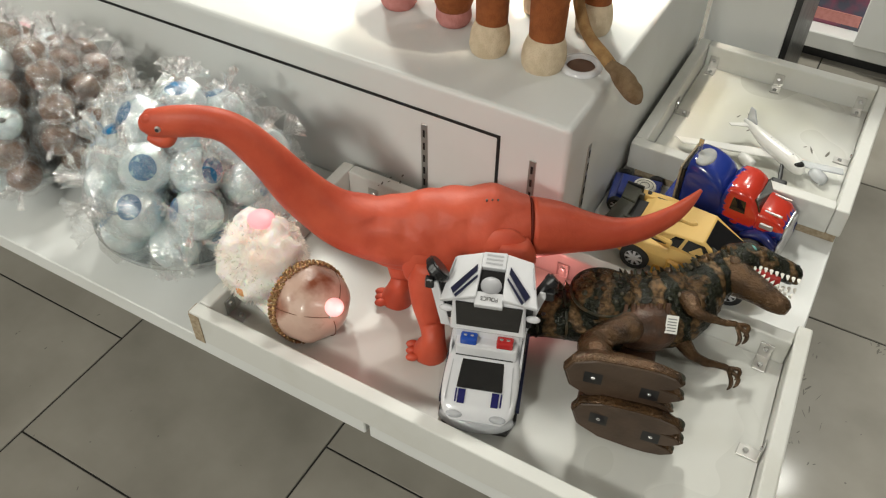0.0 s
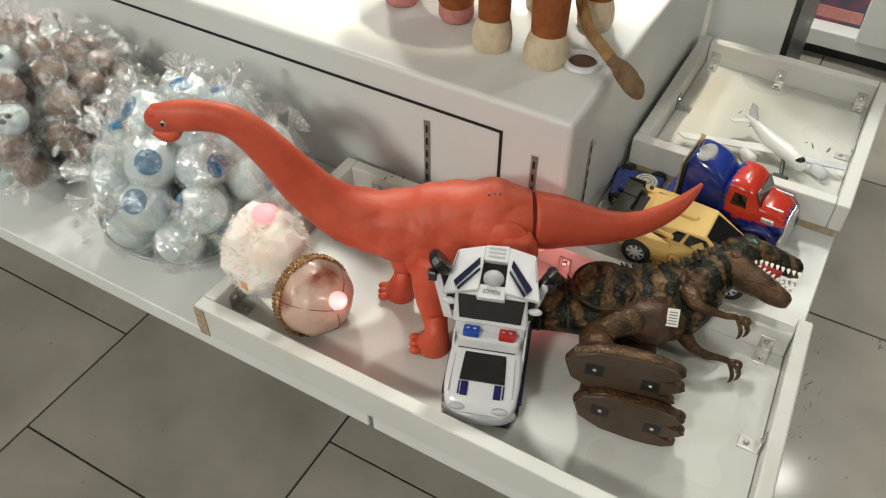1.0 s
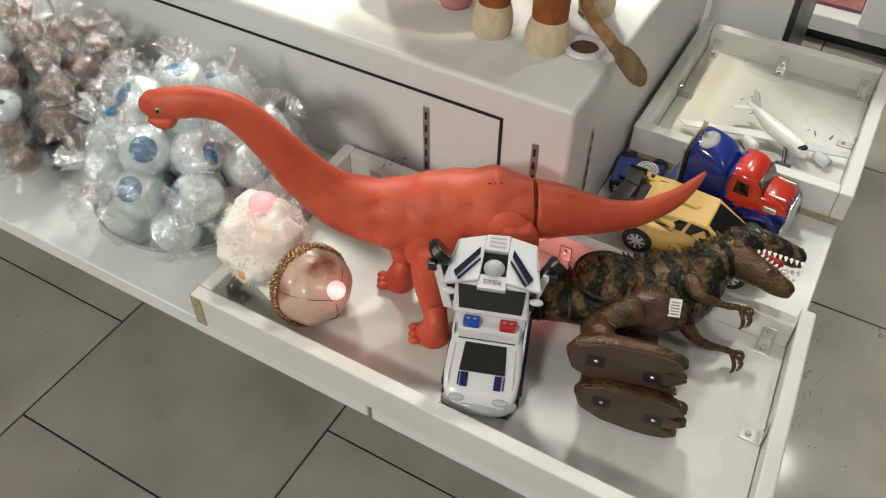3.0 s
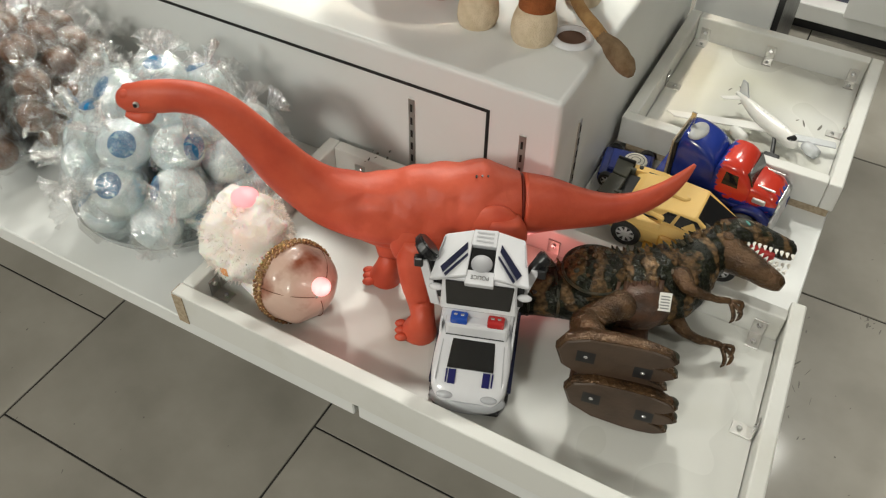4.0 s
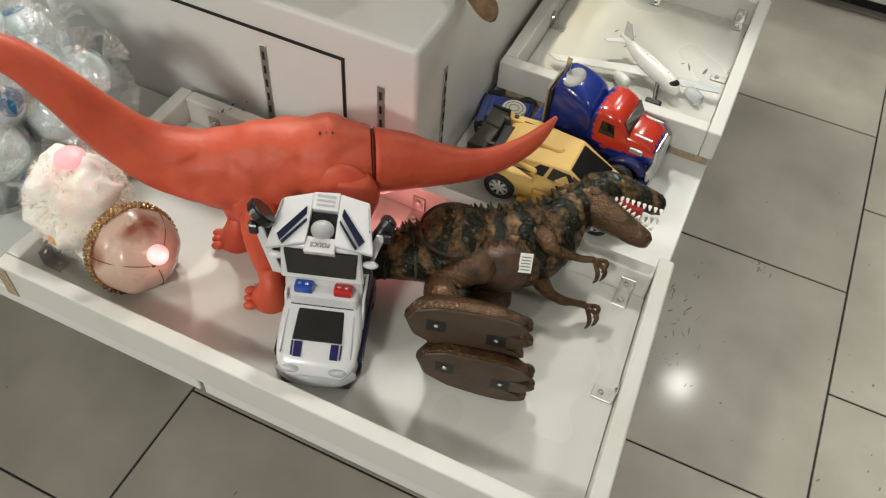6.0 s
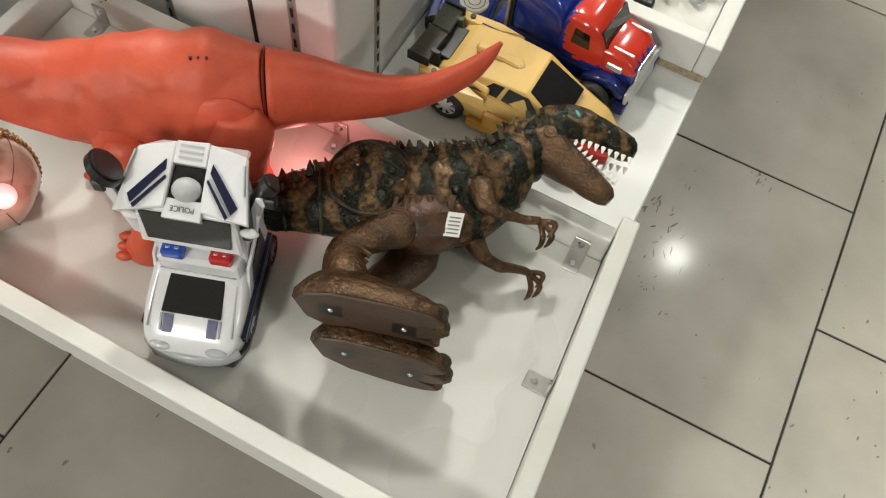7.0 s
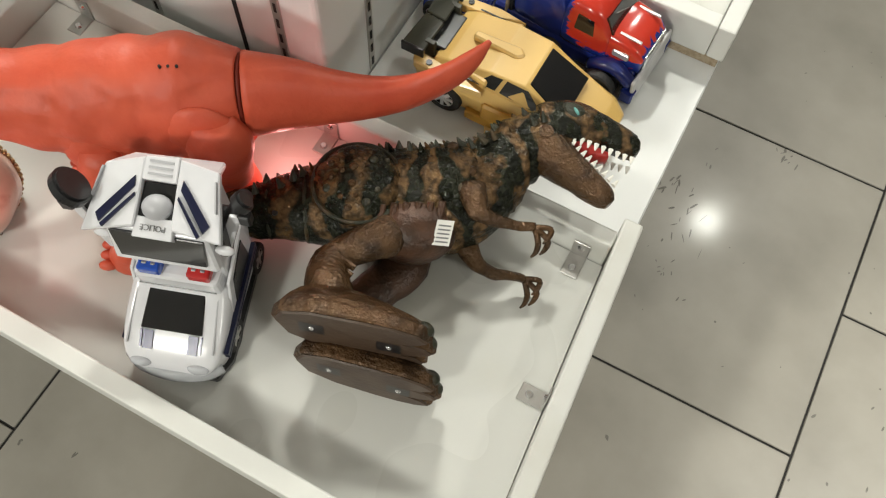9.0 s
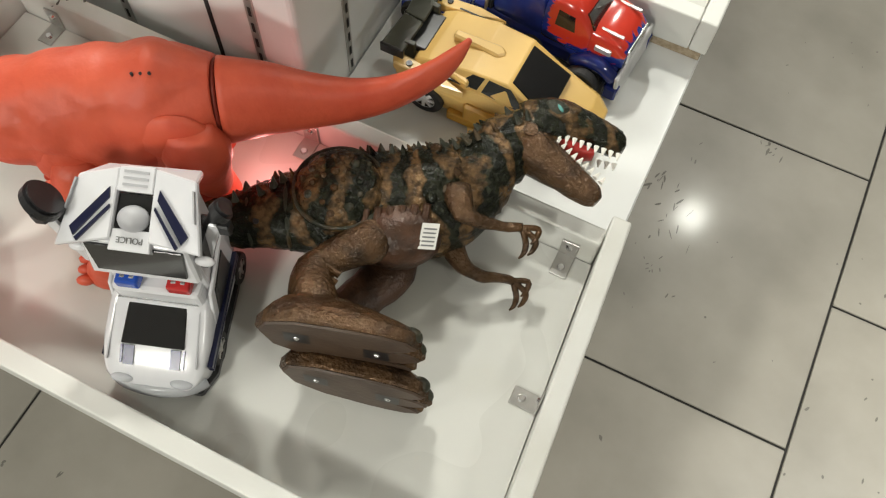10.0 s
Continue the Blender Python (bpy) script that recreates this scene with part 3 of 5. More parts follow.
def leg(hip, foot, r):
    """One leg from the hip to a flat foot with three toes that point to the head's end."""
    h, f = Vector(hip), Vector((*foot, DRAWN_TRAY))
    rows = [(h + Vector((0, 0, 0.035)), r * 0.55, r * 0.6), (h, r * 0.86, r), (h.lerp(f, 0.3), r * 0.80, r * 0.86), (h.lerp(f, 0.6) + Vector((0.006, 0, 0)), r * 0.66, r * 0.64),
            (f + Vector((0.008, 0, 0.042)), r * 0.62, r * 0.60), (f + Vector((0.003, 0, 0.016)), r * 0.72, r * 0.84), (f + Vector((0, 0, 0.001)), r * 0.74, r * 0.9)]
    limb = sweep(smooth_rows([(tuple(a), b, c) for a, b, c in rows], 3), 20, up=(1, 0, 0))
    for k in (-1, 0, 1):
        ball((foot[0] - r * 0.84, foot[1] + k * r * 0.42, DRAWN_TRAY + 0.011), (0.013, 0.0080, 0.0075), limb, 12, 8)
    return limb


for name, hip, foot, r in (("front_leg", (-0.005, -0.070, 0.478), (-0.004, -0.136, ), 0.038), ("front_leg", (-0.055, 0.030, 0.480), (-0.072, 0.0), 0.036),
                           ("hind_leg", (0.148, -0.058, 0.520), (0.131, -0.015), 0.044), ("hind_leg", (0.120, 0.045, 0.50), (0.120, 0.075), 0.042)):
    part(name, leg(hip, foot, r), ORANGE, dino, smooth=True)
part("hind_thigh", ball((0.128, -0.056, 0.522), (0.052, 0.018, 0.056), u=32, v=20), ORANGE, dino, smooth=True)
part("shoulder", ball((-0.010, -0.058, 0.492), (0.044, 0.017, 0.047), u=32, v=20), ORANGE, dino, smooth=True)
for k in range(3):
    part("sound_hole", rod((0.098 + 0.010 * k, -0.022, 0.612), (0.098 + 0.010 * k, -0.019, 0.590), 0.002, sides=8), BLACK, dino, "small speaker hole")


def plate(a, b, c, d, thick, bevel=0.0008, bm=None):
    """A flat four-cornered plate of the given thickness, its outer face on the corners (counter-clockwise from outside)."""
    bm = bm or bmesh.new()
    a, b, c, d = (Vector(p) for p in (a, b, c, d))
    n = (b - a).cross(d - a).normalized()
    hi = [bm.verts.new(p) for p in (a, b, c, d)]
    lo = [bm.verts.new(p - n * thick) for p in (a, b, c, d)]
    fs = [bm.faces.new(hi), bm.faces.new(lo[::-1])]
    fs += [bm.faces.new((lo[i], lo[(i + 1) % 4], hi[(i + 1) % 4], hi[i])) for i in range(4)]
    if bevel:
        bmesh.ops.bevel(bm, geom=list({e for f in fs for e in f.edges}), offset=bevel, segments=1, affect="EDGES")
    return bm


def box_rows(rows):
    """Rows of x, half width, low, high as sections for sweep() along x."""
    return [((x, 0, (lo + hi) / 2), w, (hi - lo) / 2) for x, w, lo, hi in rows]


def wheel(parent, x, y, z, r, width, rim_mat, spokes=6):
    """A toy wheel whose axle runs along y."""
    turn = Matrix.Translation((x, y, z)) @ Matrix.Rotation(radians(90), 4, "X")
    bm = bmesh.new()
    prof = [(r * 0.62, -width / 2), (r * 0.94, -width / 2), (r, -width * 0.32), (r, width * 0.32), (r * 0.94, width / 2), (r * 0.62, width / 2)]
    rings = [[bm.verts.new((q * math.cos(2 * math.pi * k / 28), q * math.sin(2 * math.pi * k / 28), h)) for k in range(28)] for q, h in prof]
    for i in range(len(rings)):
        a, b = rings[i], rings[(i + 1) % len(rings)]
        for k in range(28):
            bm.faces.new((a[k], a[(k + 1) % 28], b[(k + 1) % 28], b[k]))
    ob = part("wheel", bm, RUBBER, parent, smooth=False, at=turn)
    rim = bmesh.new()
    bmesh.ops.create_cone(rim, cap_ends=True, segments=24, radius1=r * 0.60, radius2=r * 0.60, depth=width * 0.5)
    part("hub", rim, BLACK, ob)
    spoke = bmesh.new()
    for side in (1, -1):
        h = side * width * 0.42
        bmesh.ops.create_cone(spoke, cap_ends=True, segments=16, radius1=r * 0.16, radius2=r * 0.16, depth=width * 0.2, matrix=Matrix.Translation((0, 0, h)))
        for k in range(spokes):
            m = Matrix.Rotation(2 * math.pi * k / spokes, 4, "Z")
            bmesh.ops.create_cube(spoke, size=1, matrix=m @ Matrix.Translation((r * 0.36, 0, h)) @ Matrix.Diagonal((r * 0.52, r * 0.17, width * 0.12, 1)))
        for k in range(28):
            a0, a1 = 2 * math.pi * k / 28, 2 * math.pi * (k + 1) / 28
            vs = [spoke.verts.new((q * math.cos(a), q * math.sin(a), h + side * 0.0006)) for q, a in ((r * 0.58, a0), (r * 0.68, a0), (r * 0.68, a1), (r * 0.58, a1))]
            spoke.faces.new(vs)
    part("rim", spoke, rim_mat, ob, "spoked rim")
    return ob


# police car that opens into a robot, its bonnet to the front of the tray
PC = moved((0.5049, 0.1643, DRAWN_TRAY), (0.4009, 0.1504, BASE), 1.7, 0.813, 0.890) @ Matrix.Translation((0.530, 0.056, DRAWN_TRAY)) @ Matrix.Rotation(math.atan2(0.30, 0.954), 4, "Z") @ Matrix.Translation((0.022, -0.020, 0))
LIFT = Matrix.Translation((0.008, 0.128, 0.219)) @ Matrix.Diagonal((1.04, 1.08, 1.0, 1)) @ Matrix.Translation((-0.008, -0.160, -0.190))   # the roof half stands higher than the bonnet half
police = thing("police_car", "white and black toy police car half unfolded into a robot", "toy car", at=PC)
rows = [(-0.002, 0.040, 0.014, 0.036), (0.006, 0.054, 0.011, 0.050), (0.018, 0.061, 0.010, 0.060), (0.045, 0.064, 0.010, 0.074), (0.078, 0.063, 0.010, 0.088),
        (0.105, 0.060, 0.012, 0.098), (0.16, 0.056, 0.014, 0.100), (0.20, 0.050, 0.018, 0.085)]
bm = sweep(smooth_rows([((0.008, y, (lo + hi) / 2), w, (hi - lo) / 2) for y, w, lo, hi in rows], 4), 40, power=7.5)
part("body", bm, WHITEPL, police, smooth=True)
part("underside", prism([(-0.045, -0.004), (0.061, -0.004), (0.0745, 0.025), (0.072, 0.19), (-0.056, 0.19), (-0.0585, 0.025)], 0.004, 0.0165, 0.002), BLACK, police, "black underside")
part("bonnet_panel", plate((-0.030, 0.030, 0.0735), (0.046, 0.030, 0.0735), (0.043, 0.076, 0.0905), (-0.027, 0.076, 0.0905), 0.006), GLOSSBLACK, police, "gloss black bonnet panel")
for x0, x1 in ((-0.026, -0.014), (0.030, 0.042)):
    part("stripe", plate((x0, 0.0085, 0.0605), (x1, 0.0085, 0.0605), (x1, 0.029, 0.0712), (x0, 0.029, 0.0712), 0.004, 0), NAVY, police, "dark blue bonnet stripe")
for x0 in (-0.0305, 0.0445):
    part("pinstripe", plate((x0, 0.010, 0.0605), (x0 + 0.0025, 0.010, 0.0605), (x0 + 0.0025, 0.029, 0.0712), (x0, 0.029, 0.0712), 0.004, 0), NAVY, police)
part("bumper", sweep(smooth_rows([((-0.052, 0.010, 0.026), 0.006, 0.010), ((-0.03, -0.004, 0.026), 0.007, 0.012), ((0.008, -0.009, 0.026), 0.008, 0.013),
                                  ((0.046, -0.004, 0.026), 0.007, 0.012), ((0.068, 0.010, 0.026), 0.006, 0.010)], 4), 12), CLEAR, police, "clear plastic bumper", smooth=True)
for x0 in (-0.028, 0.044):
    part("headlight", ball((x0, -0.003, 0.046), (0.014, 0.007, 0.006)), CLEAR, police, "clear headlight", smooth=True)
part("cowl", prism([(-0.042, 0.080), (0.062, 0.080), (0.066, 0.135), (-0.046, 0.135)], 0.085, 0.118, 0.006, seg=2), WHITEPL, police)
for x0, mat, lab in ((-0.034, BLUECLEAR, "blue clear lamp"), (0.026, REDCLEAR, "red clear lamp")):
    lamp = part("warning_lamp", slab(x0, x0 + 0.028, 0.081, 0.098, 0.1165, 0.131, 0.003, seg=2), mat, police, lab)
    part("lamp_glint", slab(x0 + 0.005, x0 + 0.011, 0.088, 0.092, 0.1295, 0.1318, 0.0008), CHROME, lamp)
    part("lamp_glint", slab(x0 + 0.016, x0 + 0.022, 0.088, 0.092, 0.1295, 0.1318, 0.0008), CHROME, lamp)
part("windscreen_frame", plate((-0.052, 0.084, 0.146), (0.072, 0.084, 0.146), (0.066, 0.097, 0.205), (-0.050, 0.097, 0.205), 0.012, 0.003), WHITEPL, police)
part("windscreen", plate((-0.041, 0.0835, 0.158), (0.060, 0.0835, 0.158), (0.063, 0.0930, 0.200), (-0.045, 0.0930, 0.200), 0.004, 0.001), GLOSSBLACK, police, "black windscreen")
part("chest", prism([(-0.050, 0.099), (0.068, 0.099), (0.062, 0.150), (-0.046, 0.150)], 0.085, 0.163, 0.004, seg=2), WHITEPL, police)
for sx, x0 in ((-1, -0.052), (1, 0.072)):
    part("side_mirror", ball((x0 + sx * 0.008, 0.100, 0.176), (0.012, 0.006, 0.006)), WHITEPL, police, smooth=True)
    part("door_frame", plate(*[(x0, y, z) for y, z in ((((0.06, 0.03), (0.17, 0.03), (0.16, 0.125), (0.09, 0.105)) if sx > 0 else ((0.17, 0.03), (0.06, 0.03), (0.09, 0.105), (0.16, 0.125))))], 0.004), WHITEPL, police)
    part("side_window", plate(*[(x0 + sx * 0.0015, y, z) for y, z in ((((0.085, 0.055), (0.15, 0.055), (0.145, 0.115), (0.100, 0.098)) if sx > 0 else ((0.15, 0.055), (0.085, 0.055), (0.100, 0.098), (0.145, 0.115))))], 0.003), BLACK, police)
    for y in (0.055, 0.165):
        wheel_turn = wheel(police, x0 - sx * 0.004, y, 0.022, 0.022, 0.012, SILVER, 5)
        wheel_turn.matrix_basis = Matrix.Translation((x0 - sx * 0.004, y, 0.0225)) @ Matrix.Rotation(radians(90), 4, "Y")
for z0, z1 in ((0.046, 0.053), (0.040, 0.043)):
    for sx, x0 in ((1, 0.0775), (-1, -0.0575)):
        q = [(x0, 0.020, z0), (x0, 0.165, z0 + 0.018), (x0, 0.165, z1 + 0.018), (x0, 0.020, z1)]
        part("side_stripe", plate(*(q if sx > 0 else q[::-1]), 0.006, 0), DARKNAVY, police, "dark blue side stripe")
for sx, x0 in ((-1, -0.046), (1, 0.062)):
    part("bonnet_crease", plate((x0 - 0.0008, 0.012, 0.0628), (x0 + 0.0008, 0.012, 0.0628), (x0 + 0.0008 - sx * 0.004, 0.078, 0.0898), (x0 - 0.0008 - sx * 0.004, 0.078, 0.0898), 0.003, 0), GREYPL, police)
    part("roof_edge", plate((x0 + sx * 0.012 - 0.0008, 0.150, 0.1985), (x0 + sx * 0.012 + 0.0008, 0.150, 0.1985), (x0 + sx * 0.006 + 0.0008, 0.180, 0.2085), (x0 + sx * 0.006 - 0.0008, 0.180, 0.2085), 0.012, 0), GREYPL, police, at=LIFT)
    part("shoulder_block", slab(x0 + sx * 0.006 - 0.008, x0 + sx * 0.006 + 0.008, 0.138, 0.178, 0.118, 0.168, 0.003), BLACK, police, "black shoulder block", at=LIFT)
part("bonnet_gap", plate((-0.040, 0.0785, 0.0935), (0.056, 0.0785, 0.0935), (0.056, 0.0800, 0.0945), (-0.040, 0.0800, 0.0945), 0.004, 0), BLACK, police)
# raised roof half: three sloping plates round a silver dome
part("roof_core", prism([(-0.048, 0.132), (0.066, 0.132), (0.060, 0.205), (-0.042, 0.205)], 0.085, 0.180, 0.006), WHITEPL, police, at=LIFT)
part("roof_panel", plate((-0.066, 0.118, 0.181), (-0.012, 0.130, 0.184), (-0.010, 0.196, 0.211), (-0.052, 0.186, 0.206), 0.010, 0.0015), WHITEPL, police, "white roof panel", at=LIFT)
part("roof_panel", plate((0.028, 0.130, 0.184), (0.083, 0.124, 0.181), (0.068, 0.192, 0.206), (0.026, 0.198, 0.211), 0.010, 0.0015), WHITEPL, police, "white roof panel", at=LIFT)
part("roof_visor", plate((-0.014, 0.122, 0.176), (0.030, 0.122, 0.176), (0.028, 0.142, 0.184), (-0.012, 0.142, 0.184), 0.012, 0.001), WHITEPL, police, at=LIFT)
part("roof_well", plate((-0.012, 0.142, 0.180), (0.028, 0.142, 0.180), (0.026, 0.176, 0.194), (-0.010, 0.176, 0.194), 0.003, 0), BLACK, police, "black recess", at=LIFT)
part("dome", ball((0.008, 0.153, 0.186), (0.0165, 0.014, 0.013)), GREYPL, police, "silver dome", smooth=True, at=LIFT)
part("roof_back", plate((-0.0105, 0.174, 0.2022), (0.0265, 0.174, 0.2022), (0.0262, 0.1985, 0.2122), (-0.0102, 0.1965, 0.2114), 0.012, 0.001), WHITEPL, police, at=LIFT)
part("roof_rear", plate((-0.052, 0.186, 0.206), (0.068, 0.190, 0.206), (0.058, 0.225, 0.170), (-0.044, 0.221, 0.170), 0.008, 0.002), WHITEPL, police, at=LIFT)
for k in range(3):
    y0, z0 = 0.179 + k * 0.006, 0.2046 + k * 0.00246
    part("vent_rib", plate((-0.005, y0, z0 + 0.0006), (0.021, y0, z0 + 0.0006), (0.021, y0 + 0.0022, z0 + 0.0015), (-0.005, y0 + 0.0022, z0 + 0.0015), 0.0015, 0), GREYPL, police, at=LIFT)
for pts in (((-0.052, 0.136, 0.1885), (-0.047, 0.128, 0.1862), (-0.016, 0.166, 0.2000), (-0.017, 0.176, 0.2038)), ((0.063, 0.131, 0.1862), (0.069, 0.139, 0.1885), (0.034, 0.178, 0.2040), (0.033, 0.168, 0.2002))):
    part("roof_stripe", plate(*[(x, y, z + 0.0012) for x, y, z in pts], 0.003, 0), DARKNAVY, police, "dark blue roof stripe", at=LIFT)
for pts in (((-0.045, 0.126, 0.186), (-0.0425, 0.123, 0.185), (-0.014, 0.157, 0.1968), (-0.015, 0.160, 0.198)), ((0.058, 0.125, 0.185), (0.0605, 0.128, 0.186), (0.0315, 0.162, 0.198), (0.031, 0.159, 0.1968))):
    part("roof_pinstripe", plate(*[(x, y, z + 0.0014) for x, y, z in pts], 0.003, 0), DARKNAVY, police, at=LIFT)
text = bpy.data.curves.new("lettering", "FONT")
text.body, text.size, text.align_x, text.align_y, text.extrude = "POLICE", 0.0085, "CENTER", "CENTER", 0.0004
tmp = bpy.data.objects.new("lettering_source", text)
letters = new("lettering", bpy.data.meshes.new_from_object(tmp))
letters.data.materials.append(INK)
bpy.data.objects.remove(tmp)
letters.matrix_basis = LIFT @ Matrix.Translation((0.008, 0.1320, 0.1808)) @ Matrix.Rotation(radians(21.8), 4, "X") @ Matrix.Rotation(radians(180), 4, "Z")
letters.parent = police
# arms spread to both sides
for sx, base, tip in ((-1, (-0.055, 0.150, 0.135), (-0.086, 0.158, 0.208)), (1, (0.066, 0.160, 0.135), (0.098, 0.176, 0.196))):
    b, t = Vector(base), Vector(tip)
    part("arm", rod(b, t, 0.011, sides=12, r2=0.009), BLACK, police, "black arm", smooth=True, at=LIFT)
    part("arm_guard", plate(b + Vector((-0.012 * 1, -0.014, -0.03)), b + Vector((0.004, -0.016, -0.03)), b.lerp(t, 0.75) + Vector((0.005, -0.014, 0)), b.lerp(t, 0.75) + Vector((-0.008, -0.014, 0)), 0.004), WHITEPL, police, "white arm guard", at=LIFT)
    disc = bmesh.new()
    bmesh.ops.create_cone(disc, cap_ends=True, segments=28, radius1=0.022 if sx < 0 else 0.012, radius2=0.022 if sx < 0 else 0.012, depth=0.014, matrix=Matrix.Translation(t + Vector((0.012 if sx < 0 else 0, -0.010, 0.004))) @ Vector((0.68, 0.42, 0.60)).to_track_quat("Z", "Y").to_matrix().to_4x4())
    bmesh.ops.bevel(disc, geom=[e for e in disc.edges if abs(e.calc_face_angle(0)) > 1], offset=0.003, segments=2, affect="EDGES")
    part("arm_wheel", disc, BLACK, police, "black wheel at the end of the arm", at=LIFT)
    part("fist", slab(t.x - 0.007, t.x + 0.007, t.y - 0.02, t.y - 0.008, t.z - 0.03, t.z - 0.012, 0.002), BLACK, police, at=LIFT)

# toothed dinosaur lying on its side, back to the rear, soles to the front
trex = thing("toothed_dinosaur", "brown camouflage plastic toy dinosaur lying on its side in the tray", "toy dinosaur", at=moved((0.7697, 0.3821, DRAWN_TRAY), (0.6125, 0.3170, BASE), 2.75, 0.795, 0.665))
ZC = 0.432
spine = [((0.500, 0.268, 0.415), 0.030, 0.030), ((0.545, 0.296, 0.420), 0.038, 0.037), ((0.590, 0.322, ZC), 0.050, 0.046), ((0.628, 0.343, ZC), 0.060, 0.056), ((0.665, 0.362, ZC), 0.072, 0.066),
         ((0.705, 0.383, ZC), 0.078, 0.070), ((0.745, 0.405, ZC), 0.078, 0.068), ((0.780, 0.430, 0.436), 0.074, 0.062), ((0.803, 0.462, 0.446), 0.062, 0.053), ((0.818, 0.495, 0.458), 0.050, 0.047),
         ((0.835, 0.530, 0.466), 0.045, 0.043), ((0.862, 0.555, 0.470), 0.040, 0.040), ((0.885, 0.565, 0.470), 0.030, 0.030)]
bm = sweep(smooth_rows(spine, 8), 48)
rough_up(bm, 0.0030, 38)
rough_up(bm, 0.0034, 90, 3)
part("body", bm, CAMO, trex, "dark camouflage stripes on brown", smooth=True)


def across(i, f, side=1.0):
    """A place on the back's edge between two spine rows."""
    a, b = spine[i], spine[i + 1]
    p = Vector(a[0]).lerp(Vector(b[0]), f)
    d = (Vector(b[0]) - Vector(a[0])).normalized()
    r = a[1] + (b[1] - a[1]) * f
    n = Vector((-d.y, d.x, 0)).normalized()
    return p, n * side, r, d


rnd = random.Random(5)
for i in range(1, 11):
    for f in (0.0, 0.33, 0.67):
        p, n, r, d = across(i, f)
        for lift, size in ((0.0, 1.0), (0.024, 0.8), (0.042, 0.6)):
            if lift and rnd.random() < 0.3:
                continue
            c = p + n * (r * math.sqrt(max(0.05, 1 - (lift / max(r, 0.045)) ** 2)) * 0.97) + Vector((0, 0, lift + rnd.uniform(-0.003, 0.003))) + d * rnd.uniform(-0.004, 0.004)
            h = rnd.uniform(0.006, 0.012) * size * (0.7 if i < 3 else 1.0)
            spike = rod(c - n * 0.006, c + n * h + Vector((0, 0, 0.004 + lift * 0.2)) - d * rnd.uniform(0.0, 0.006), rnd.uniform(0.008, 0.012) * size, sides=6, r2=0.0010)
            part("spike", spike, rnd.choice((DARKSKIN, DARKSKIN, CAMO)), trex)
for i, f in ((1, 0.3), (2, 0.35)):
    p, n, r, d = across(i, f)
    h = (spine[i][2] + (spine[i + 1][2] - spine[i][2]) * f) * 0.97
    r *= 0.97
    up = Vector((0, 0, 1))
    groove = bmesh.new()
    for k in range(28):
        a0, a1 = 2 * math.pi * k / 28, 2 * math.pi * (k + 1.1) / 28
        rod(p + n * (r * math.cos(a0)) + up * (h * math.sin(a0)), p + n * (r * math.cos(a1)) + up * (h * math.sin(a1)), 0.0030, groove, 6)
    part("segment_groove", groove, DARKSKIN, trex, "dark groove between segments")
# hip disc, armour plate, belly ribs
disc = ball((0.664, 0.366, ZC + 0.052), (0.060, 0.059, 0.040), u=40, v=20)
rough_up(disc, 0.0035, 60, 8)
part("hip_plate", disc, CAMO, trex, "round camouflage hip plate", smooth=True)
ring = bmesh.new()
for k in range(40):
    a0 = 2 * math.pi * k / 40
    rod((0.664 + 0.0590 * math.cos(a0), 0.366 + 0.0580 * math.sin(a0), ZC + 0.062), (0.664 + 0.0590 * math.cos(a0 + 0.17), 0.366 + 0.0580 * math.sin(a0 + 0.17), ZC + 0.062), 0.0032, ring, 6)
part("hip_rim", ring, DARKSKIN, trex, "dark groove round the hip")
wr = random.Random(31)
for k in range(26):
    a0, q0 = k * 2.4, 0.047 * math.sqrt((k + 0.5) / 26)
    dx, dy = q0 * math.cos(a0), q0 * math.sin(a0)
    top = ZC + 0.052 + 0.040 * math.sqrt(max(0.0, 1 - (dx / 0.060) ** 2 - (dy / 0.059) ** 2))
    size = wr.uniform(0.0034, 0.0068)
    part("wart", ball((0.664 + dx, 0.366 + dy, top), (size, size, size * 0.75), u=10, v=7), wr.choice((BROWN, DARKSKIN, CAMO)), trex, smooth=True)
plate_bm = ball((0.762, 0.432, ZC + 0.050), (0.040, 0.052, 0.028), u=28, v=14, turn=Matrix.Rotation(radians(-25), 4, "Z"))
rough_up(plate_bm, 0.003, 70, 4)
part("shoulder_plate", plate_bm, CAMO, trex, "striped shoulder armour", smooth=True)
for k in range(7):
    a0 = radians(-25 + 90 + 42 * (k - 3))
    part("armour_ridge", ball((0.762 + 0.030 * math.cos(a0), 0.432 + 0.038 * math.sin(a0), ZC + 0.0655), (0.0085, 0.0085, 0.0065), u=12, v=8), wr.choice((BROWN, CAMO, DARKSKIN)), trex, smooth=True)
belly = ball((0.752, 0.352, ZC + 0.020), (0.058, 0.048, 0.050), u=32, v=20, turn=Matrix.Rotation(radians(28), 4, "Z"))
rough_up(belly, 0.002, 60, 12)
part("belly", belly, BELLY, trex, "dark brown ribbed belly", smooth=True)
for k in range(7):
    x = 0.705 + k * 0.0135
    y = 0.330 + k * 0.0075
    part("belly_rib", rod((x, y - 0.030, ZC + 0.040), (x - 0.009, y + 0.012, ZC + 0.070), 0.0050, sides=8), BELLY, trex, "dark brown belly rib")
for x, y, z in ((0.615, 0.312, 0.474), (0.580, 0.290, 0.462), (0.735, 0.352, 0.486)):
    part("screw_hole", rod((x, y, z - 0.004), (x, y - 0.001, z + 0.0035), 0.0042, sides=10), BLACK, trex, "dark screw hole")
